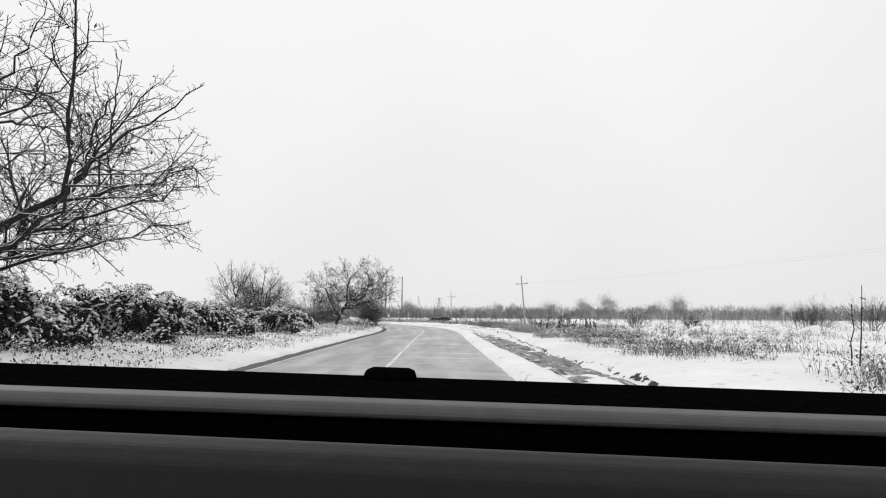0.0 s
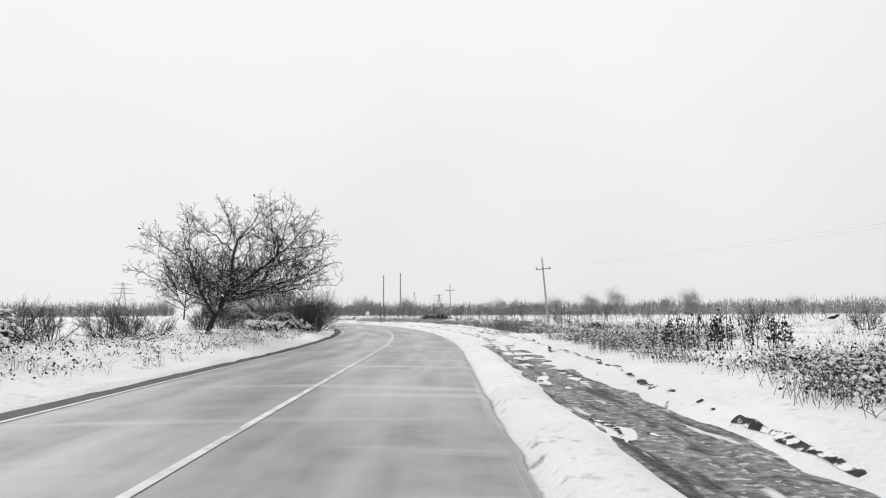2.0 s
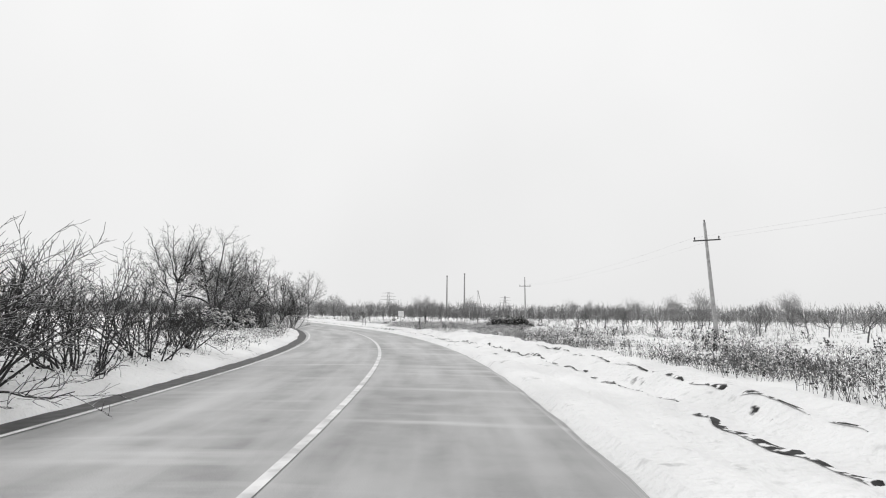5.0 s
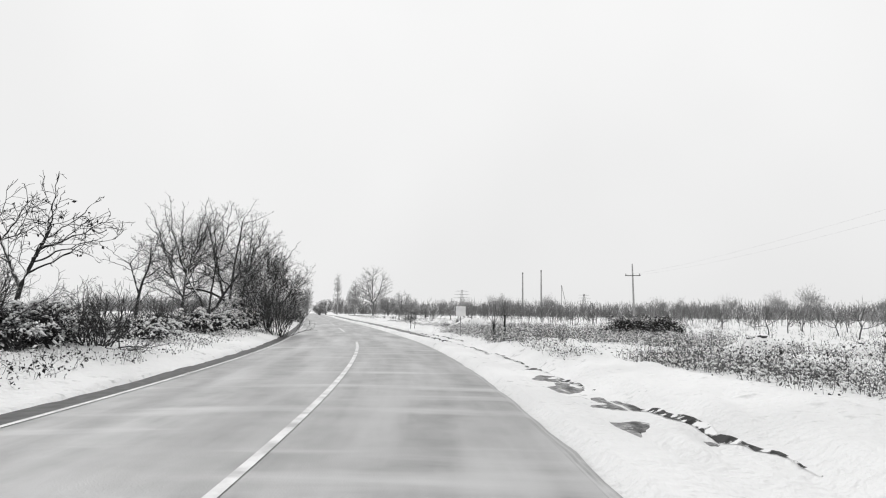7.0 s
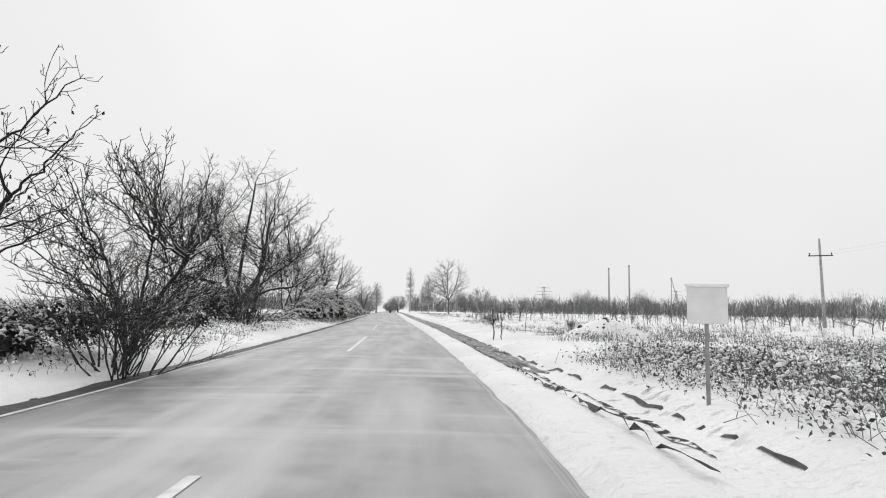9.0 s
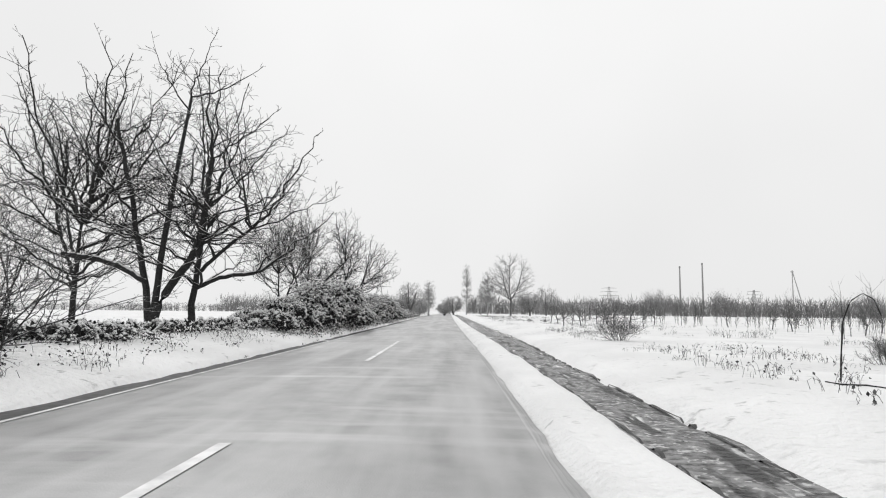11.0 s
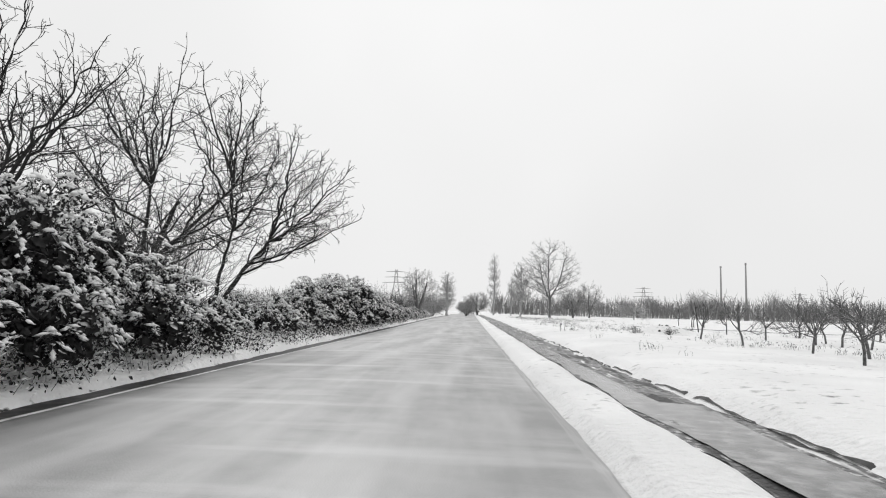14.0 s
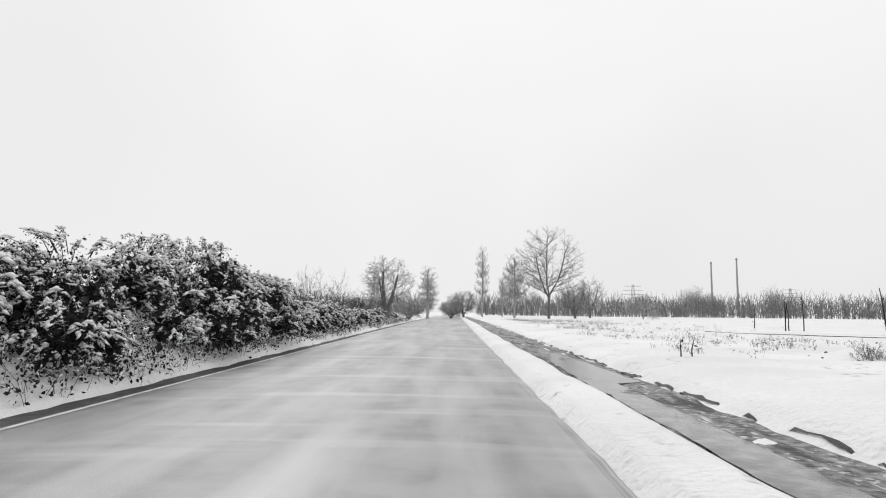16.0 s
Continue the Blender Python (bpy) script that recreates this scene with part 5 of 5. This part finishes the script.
def pylon(x, y, height, width, turn, label, arms=3):
    ob = new("pylon")
    ob.location = (x, y, -0.2)
    ob.rotation_euler = (0, 0, radians(turn))
    w = width / 2
    r = height * 0.006
    legs = [(-w, -w), (w, -w), (w, w), (-w, w)]
    for lx, ly in legs:
        t = Tubes()
        t.add([Vector((lx, ly, 0)), Vector((lx * 0.3, ly * 0.3, height * 0.62)), Vector((lx * 0.12, ly * 0.12, height))], [r * 1.4, r * 1.2, r], 4)
        part("leg", t.mesh("leg", STEEL), ob)
    for i in range(6):
        z0, z1 = height * i / 6, height * (i + 1) / 6
        s0, s1 = np.interp(z0, [0, height * 0.62, height], [1, 0.3, 0.12]), np.interp(z1, [0, height * 0.62, height], [1, 0.3, 0.12])
        for a, b in zip(legs, legs[1:] + legs[:1]):
            t = Tubes()
            t.add([Vector((a[0] * s0, a[1] * s0, z0)), Vector((b[0] * s1, b[1] * s1, z1))], [r * 0.7, r * 0.7], 3)
            part("brace", t.mesh("brace", STEEL), ob)
    for k in range(arms):
        z = height * (0.68 + 0.13 * k)
        half = width * (0.95 - 0.12 * k)
        t = Tubes()
        t.add([Vector((-half, 0, z)), Vector((0, 0, z + height * 0.015)), Vector((half, 0, z))], [r * 0.7, r * 1.5, r * 0.7], 4)
        part("crossarm", t.mesh("crossarm", STEEL), ob)
    return tagged(ob, label, "pylon", "far pylons")


pylon(-123.0, 677.0, 25.0, 9.0, 10, "steel lattice power pylon in the distance")
pylon(-219.0, 447.0, 24.0, 8.0, 30, "steel lattice power pylon in the distance")


def frame_pole(x, y, height):
    ob = new("utility_pole")
    ob.location = (x, y, ground_at(x, y) - 0.1)
    for s in (0.0, 1.0):
        t = Tubes()
        t.add([Vector((s * 2.0, 0, 0)), Vector((s * 1.0, 0, height * 0.5)), Vector((0, 0, height))], [0.10, 0.085, 0.07], 8)
        part("post" if s == 0 else "strut", t.mesh("post", CONCRETE), ob)
    bm = bmesh.new()
    solid(bm, (0.5, 0.1, 0.1), (0, 0, height - 0.3), 0.01)
    part("crossarm", bm_mesh("crossarm", bm, DARKSTEEL), ob)
    tagged(ob, "grey concrete pole with a slanting strut", "utility pole", "utility poles")


frame_pole(-10.1, 244.4, 9.0)


def road_sign(x, y):
    ob = new("road_sign")
    ob.location = (x, y, ground_at(x, y) - 0.1)
    ob.rotation_euler = (0, 0, radians(18))
    t = Tubes()
    t.add([Vector((0, 0, 0)), Vector((0, 0, 0.7)), Vector((0, 0, 1.42))], [0.025, 0.025, 0.025], 8)
    part("post", t.mesh("post", STEEL), ob, "thin weathered steel post")
    bm = bmesh.new()
    solid(bm, (0.46, 0.02, 0.42), (0, -0.04, 1.22), 0.006)
    part("plate", bm_mesh("plate", bm, SIGNWHITE), ob, "plain white plate")
    bm = bmesh.new()
    solid(bm, (0.5, 0.05, 0.04), (0, -0.04, 1.45), 0.012)
    part("snow_cap", bm_mesh("snow_cap", bm, CLUMP), ob, "strip of snow on the top edge")
    tagged(ob, "small white plate on a thin post in the verge", "road sign")


road_sign(-9.6, 108.2)


# ---- single plants of the verge ----
def stalk_plant(x, y, height, count, seed, label, lean_=0.12, leaves=30, r=0.012):
    rng, nr = random.Random(seed), np.random.default_rng(seed)
    ob = new("dead_plant")
    ob.location = (x, y, ground_at(x, y) - 0.05)
    ends = []
    for _ in range(count):
        t = Tubes()
        p = Vector((rng.gauss(0, 0.16) * (count > 1), rng.gauss(0, 0.16) * (count > 1), 0))
        d = Vector((rng.gauss(0, lean_), rng.gauss(0, lean_), 1)).normalized()
        h = height * rng.uniform(0.7, 1.05)
        line = [p + d * h * i / 5 + Vector((rng.gauss(0, 0.006), rng.gauss(0, 0.006), 0)) * i for i in range(6)]
        t.add(line, [r * (1 - 0.12 * i) for i in range(6)], 5)
        part("stalk", t.mesh("stalk", TWIG), ob)
        for _ in range(max(1, leaves // count)):
            ends.append(tuple(line[0].lerp(line[5], rng.uniform(0.3, 1.0)) + Vector((rng.gauss(0, 0.03), rng.gauss(0, 0.03), 0))))
    v, f = leaf_arrays(np.array(ends), nr.uniform(0.05, 0.13, len(ends)), nr, 0.9)
    tagged(part("foliage", np_mesh("foliage", v, f, DEADLEAF), ob, "withered hanging leaves"), kind="stuff")
    return tagged(ob, label, "dead plant", "dead plants")


for k, (x, y, h, n) in enumerate([(6.5, 42.2, 0.95, 6), (7.2, 42.6, 1.1, 8), (7.8, 42.2, 1.1, 8), (8.4, 42.7, 1.0, 8), (9.0, 42.3, 1.0, 7), (9.8, 43.0, 1.05, 7), (10.6, 43.6, 0.95, 6)]):
    stalk_plant(x, y, h, n, 500 + k, "clump of tall dark withered stalks in the snow", 0.10, 100)
for k, (x, y, h, n) in enumerate([(9.0, 13.9, 1.9, 2), (-14.0, 156.0, 1.9, 1), (-40.4, 217.3, 2.6, 1), (-38.7, 212.6, 2.4, 3), (-37.6, 212.9, 2.2, 1), (-36.3, 193.8, 2.2, 1), (-42.0, 182.1, 0.6, 2)]):
    stalk_plant(x, y, h, n, 520 + k, "thin dark upright dead stems in the snow", 0.06, 8, 0.018 if y < 190 else 0.04)


g = random.Random(88)
for k in range(24):
    x, y = beside(g.uniform(26, 96), 9.0 + abs(g.gauss(0, 7)))
    stalk_plant(x, y, g.uniform(0.5, 1.0), g.randint(3, 6), 540 + k, "withered weed with dark hanging leaves in snow", 0.22, 45, 0.008)


def snow_heap(x, y, sx, sy, h, seed):
    """A low heap of earth under snow, with dark clods showing."""
    nr = np.random.default_rng(seed)
    n, m = 28, 9
    a, q = np.linspace(0, 2 * np.pi, n, endpoint=False)[:, None], np.linspace(0, 1, m)[None]
    X, Y = np.cos(a) * q * sx, np.sin(a) * q * sy
    Z = h * np.cos(q * np.pi / 2) ** 1.5 + 0 * a
    Z = Z + np.array([[0.12 * h * noise.noise(Vector((u * 2.2, w * 2.2, seed))) for u, w in zip(r1, r2)] for r1, r2 in zip(X, Y)]) * (1 - q) - 0.06 * q
    i = np.arange(n * m).reshape(n, m)
    f = np.stack([i[:, :-1], i[:, 1:], np.roll(i, -1, 0)[:, 1:], np.roll(i, -1, 0)[:, :-1]], -1).reshape(-1, 4)
    ob = new("snow_heap")
    ob.location = (x, y, ground_at(x, y))
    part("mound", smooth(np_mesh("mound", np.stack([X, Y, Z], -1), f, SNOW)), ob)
    k = nr.integers(0, n * m, 34)
    spots = np.stack([X, Y, Z], -1).reshape(-1, 3)[k] + [0, 0, 0.01]
    tagged(part("clods", blob_mesh("clods", spots, nr.uniform(0.02, 0.085, 34) * (h + 0.3), nr, SOIL, 0.6), ob, "dark clods of earth"), kind="stuff")
    tagged(ob, "low heap of earth covered with snow in the field", "heap", "snow heaps")


def log(x, y, z):
    t = Tubes()
    d = Vector((0.85, 0.2, 0.28))
    t.add([d * u + Vector((0, 0, 0.03 * math.sin(9 * u))) for u in (-1.0, -0.6, -0.2, 0.2, 0.6, 0.98, 1.0)], [0.07, 0.10, 0.11, 0.12, 0.12, 0.10, 0.02], 8)
    ob = new("log", t.mesh("log", TWIG))
    ob.location = (x, y, z)
    tagged(ob, "dark log lying on a snowy heap", "log")


log(28.1, 70.0, ground_at(28.1, 70.0) + 0.52)
for k, (x, y, sx, sy, h) in enumerate([(28.1, 70.0, 1.9, 1.5, 0.55), (1.4, 100.6, 1.5, 1.1, 0.45), (3.6, 99.2, 1.2, 1.0, 0.4), (5.6, 97.8, 1.3, 1.0, 0.42), (19.0, 46.0, 1.6, 1.2, 0.5), (22.5, 44.0, 1.8, 1.2, 0.5), (30.0, 50.0, 2.2, 1.5, 0.6), (-12.6, 127.2, 2.2, 1.6, 0.75), (15.5, 42.5, 1.2, 1.0, 0.4), (-37.2, 184.4, 2.6, 1.6, 0.45)]):
    snow_heap(x, y, sx, sy, h, 700 + k)


def pollard(x, y, stem, prongs, seed):
    """A cut-back stem with a fan of stiff upright shoots."""
    g = random.Random(seed)
    ob = new("pollard")
    ob.location = (x, y, ground_at(x, y) - 0.05)
    t = Tubes()
    line = [Vector((g.gauss(0, 0.012), g.gauss(0, 0.012), stem * i / 6)) for i in range(7)]
    t.add(line, [0.04, 0.033, 0.037, 0.031, 0.037, 0.042, 0.038], 8)
    part("stem", t.mesh("stem", BARK), ob, "knobbly stem plastered with snow")
    for k in range(prongs):
        a, tilt = 2.4 * k + g.uniform(-0.4, 0.4), 0.08 + 0.85 * (k / prongs) ** 0.8
        d = Vector((math.cos(a) * math.sin(tilt), math.sin(a) * math.sin(tilt), math.cos(tilt)))
        o, l = line[-1 - (k > prongs * 0.6)], g.uniform(0.4, 0.6) * (1.5 if k == 0 else 1.0 - 0.3 * k / prongs)
        t = Tubes()
        t.add([o, o + d * l * 0.4 + Vector((0, 0, -0.01)), o + d * l * 0.75, o + d * l + Vector((0, 0, 0.03))], [0.013, 0.015, 0.012, 0.006], 5)
        part("shoot", t.mesh("shoot", ORCHARD), ob)
    tagged(ob, "cut-back dark stem with a fan of stiff shoots", "pollard", "pollards")


pollard(-6.9, 103.3, 1.05, 11, 3)
pollard(-7.35, 103.6, 0.65, 7, 4)
for k, (x, y, h) in enumerate([(-7.2, 102.6, 0.6), (-6.4, 102.8, 0.55), (-5.6, 103.4, 0.6), (-4.8, 104.2, 0.5)]):
    shrub(x, y, h, 0.6, 14, 620 + k, "low clump of thin dry stems in the field", mat=GRASS, r=0.008)


def bent_stalk(x, y):
    t = Tubes()
    side = Vector((0.9, 0.42, 0))
    rough = [Vector((0, 0, 0)), Vector((0.03, 0, 0.5)), side * 0.08 + Vector((0, 0, 1.0)), side * 0.22 + Vector((0, 0, 1.3)), side * 0.42 + Vector((0, 0, 1.42)), side * 0.6 + Vector((0, 0, 1.3)), side * 0.68 + Vector((0, 0, 1.05))]
    line = [rough[0]]
    for a, b, c in zip(rough, rough[1:], rough[2:]):
        line += [a.lerp(b, 0.5) * 0.5 + (a * 0.125 + b * 0.75 + c * 0.125) * 0.5, a * 0.125 + b * 0.75 + c * 0.125]
    line.append(rough[-1])
    t.add(line, [(0.014 - 0.008 * i / len(line)) * (1.25 if i % 2 else 0.9) for i in range(len(line))], 6)
    ob = new("bent_stem", t.mesh("bent_stem", BARK))
    ob.location = (x, y, ground_at(x, y) - 0.05)
    tagged(ob, "tall thorny dead stem bent over into an arch", "dead plant")


def sapling(x, y, height, seed):
    """A young pruned tree: a lumpy thin stem with upright prongs."""
    g = random.Random(seed)
    ob = new("sapling")
    ob.location = (x, y, ground_at(x, y) - 0.05)
    t = Tubes()
    line = [Vector((g.gauss(0, 0.015), g.gauss(0, 0.015), height * 0.55 * i / 9)) for i in range(10)]
    t.add(line, [g.uniform(0.018, 0.032) for _ in range(10)], 6)
    part("stem", t.mesh("stem", BARK), ob, "dark knobbly stem with snow stuck to it")
    for k in range(5):
        a, l = 1.26 * k + g.uniform(0, 0.8), height * g.uniform(0.2, 0.45)
        o = line[-1 - (k % 3)]
        side = Vector((math.cos(a), math.sin(a), 0)) * g.uniform(0.06, 0.14)
        t = Tubes()
        t.add([o, o + side + Vector((0, 0, 0.06)), o + side * 1.25 + Vector((0, 0, l * 0.5)), o + side * 1.3 + Vector((0, 0, l))], [0.015, 0.013, 0.011, 0.008], 5)
        part("branch", t.mesh("branch", TWIG), ob)
    tagged(ob, "young pruned tree with upright prongs in the snow", "sapling", "saplings")


sapling(-16.7, 124.5, 1.5, 31)
sapling(-16.45, 124.75, 1.6, 32)
bent_stalk(-17.1, 131.9)
bx, by = -0.7, 116.6
bramble(bx, by, (2.5, 1.6, 1.35), 601, "low dark bush with broad leaves in the snowy field", 6500, "", 0, 0.25)
shrub(-15.6, 137.2, 0.75, 0.5, 26, 613, "low clump of thin dry stems in the field", mat=GRASS, r=0.008)
shrub(-22.6, 144.5, 1.15, 0.55, 44, 610, "low clump of thin dry stems in the field", mat=GRASS, r=0.008)
shrub(-30.8, 188.0, 1.5, 0.5, 14, 611, "low clump of thin dry stems in the field", mat=GRASS, r=0.008)
shrub(13.5, 96.5, 1.1, 0.6, 20, 612, "low clump of thin dry stems in the field", mat=GRASS, r=0.008)


for k, (x, y, h, n) in enumerate([(3.7, 60.5, 0.8, 17), (4.2, 61.4, 0.65, 12), (3.7, 57.0, 0.6, 17), (4.4, 57.7, 0.5, 13), (5.2, 55.2, 0.35, 9), (6.4, 55.0, 0.35, 8)]):
    shrub(x, y, h, 0.85, n, 640 + k, "rounded clump of dry weeds at the edge of the verge", group="verge clumps", mat=GRASS, r=0.007)
small_tree = copy_thing(kinds[1], pose(8.4, 66.7, ground_at(8.4, 66.7) - 0.04, 0, 0, 30))
small_tree.scale = (1.1, 1.1, 1.1)
bramble(10.9, 67.2, (0.85, 0.65, 0.5), 605, "low pile of cut brush lying in the snow", 700, "", 20, 0.6)
for k, (x, y) in enumerate([(-38.4, 183.4), (-37.4, 184.6), (-36.6, 183.2), (-36.0, 185.6)]):
    shrub(x, y, 0.45, 0.8, 18, 660 + k, "low clump of thin dry stems in the field", mat=GRASS, r=0.007)


pylon(-6.0, 812.0, 26.0, 9.0, 20, "steel lattice power pylon in the distance")


def on_ground(name, a, b, r, label, category, sway=0.15):
    """A thin thing lying along the ground from a to b."""
    g = random.Random(len(name))
    line = []
    for i in range(15):
        x, y = a[0] + (b[0] - a[0]) * i / 14 + g.gauss(0, sway), a[1] + (b[1] - a[1]) * i / 14 + g.gauss(0, sway)
        line.append(Vector((x, y, ground_at(x, y) + r * 0.6)))
    t = Tubes()
    t.add(line, [r * (1 - 0.03 * i) for i in range(15)], 6)
    tagged(new(name, t.mesh(name, BARK)), label, category)


on_ground("fallen_branch", (-17.3, 131.6), (-14.3, 129.6), 0.018, "long thin fallen branch lying on the snow", "branch", 0.08)
on_ground("field_pipe", (-42.9, 205.5), (-27.5, 199.9), 0.03, "dark pipe lying across the snowy field", "pipe", 0.1)


# ---- the car's dashboard, at the start of the drive ----
def dash_part(name, rows, width, mat, parent, label=""):
    """A moulding of constant section: rows of (ahead, up)."""
    bm = bmesh.new()
    n = len(rows)
    ends = [[bm.verts.new((s * width / 2, a, z)) for a, z in rows] for s in (-1, 1)]
    for i in range(n):
        bm.faces.new((ends[0][i], ends[0][(i + 1) % n], ends[1][(i + 1) % n], ends[1][i]))
    bm.faces.new(ends[0][::-1])
    bm.faces.new(ends[1])
    bmesh.ops.recalc_face_normals(bm, faces=bm.faces)
    bmesh.ops.bevel(bm, geom=list(bm.edges), offset=0.004, segments=2, affect='EDGES', profile=0.5)
    return part(name, bm_mesh(name, bm, mat), parent, label)


def dashboard():
    ob = new("car_dashboard")
    ob.location = (0.0, 0.0, 0.045)
    ob.rotation_euler = (0, radians(1.6), 0)
    b = -0.045
    dash_part("top_pad", [(0.70, 1.150 + b), (0.90, 1.150 + b), (1.08, 1.149 + b), (1.16, 1.10 + b), (0.70, 0.95 + b)], 2.2, PLASTIC, ob, "black grained plastic top pad")
    dash_part("trim_strip", [(0.662, 1.150 + b), (0.667, 1.161 + b), (0.690, 1.164 + b), (0.698, 1.147 + b), (0.666, 1.144 + b)], 2.2, TRIM, ob, "dull grey trim strip")
    dash_part("lower_pad", [(0.672, 1.140 + b), (0.698, 1.143 + b), (0.698, 0.90 + b), (0.672, 0.90 + b)], 2.2, PLASTIC, ob)
    dash_part("front_panel", [(0.47, 1.136 + b), (0.482, 1.147 + b), (0.50, 1.151 + b), (0.52, 1.148 + b), (0.53, 0.98 + b), (0.47, 0.98 + b)], 2.2, PANEL, ob, "dark plastic front panel with a rounded edge").rotation_euler = (0, radians(0.5), 0)
    dash_part("bulkhead", [(0.47, 0.975 + b), (0.90, 0.95 + b), (1.02, b + 0.03), (0.96, b + 0.03)], 1.5, PLASTIC, ob)
    bm = bmesh.new()
    solid(bm, (0.085, 0.06, 0.03), (-0.118, 1.03, 1.152 + b), 0.013)
    part("sensor_hump", bm_mesh("sensor_hump", bm, PLASTIC, True), ob, "small black rounded hump")
    tagged(ob, "black plastic car dashboard with a grey trim strip", "dashboard")


dashboard()
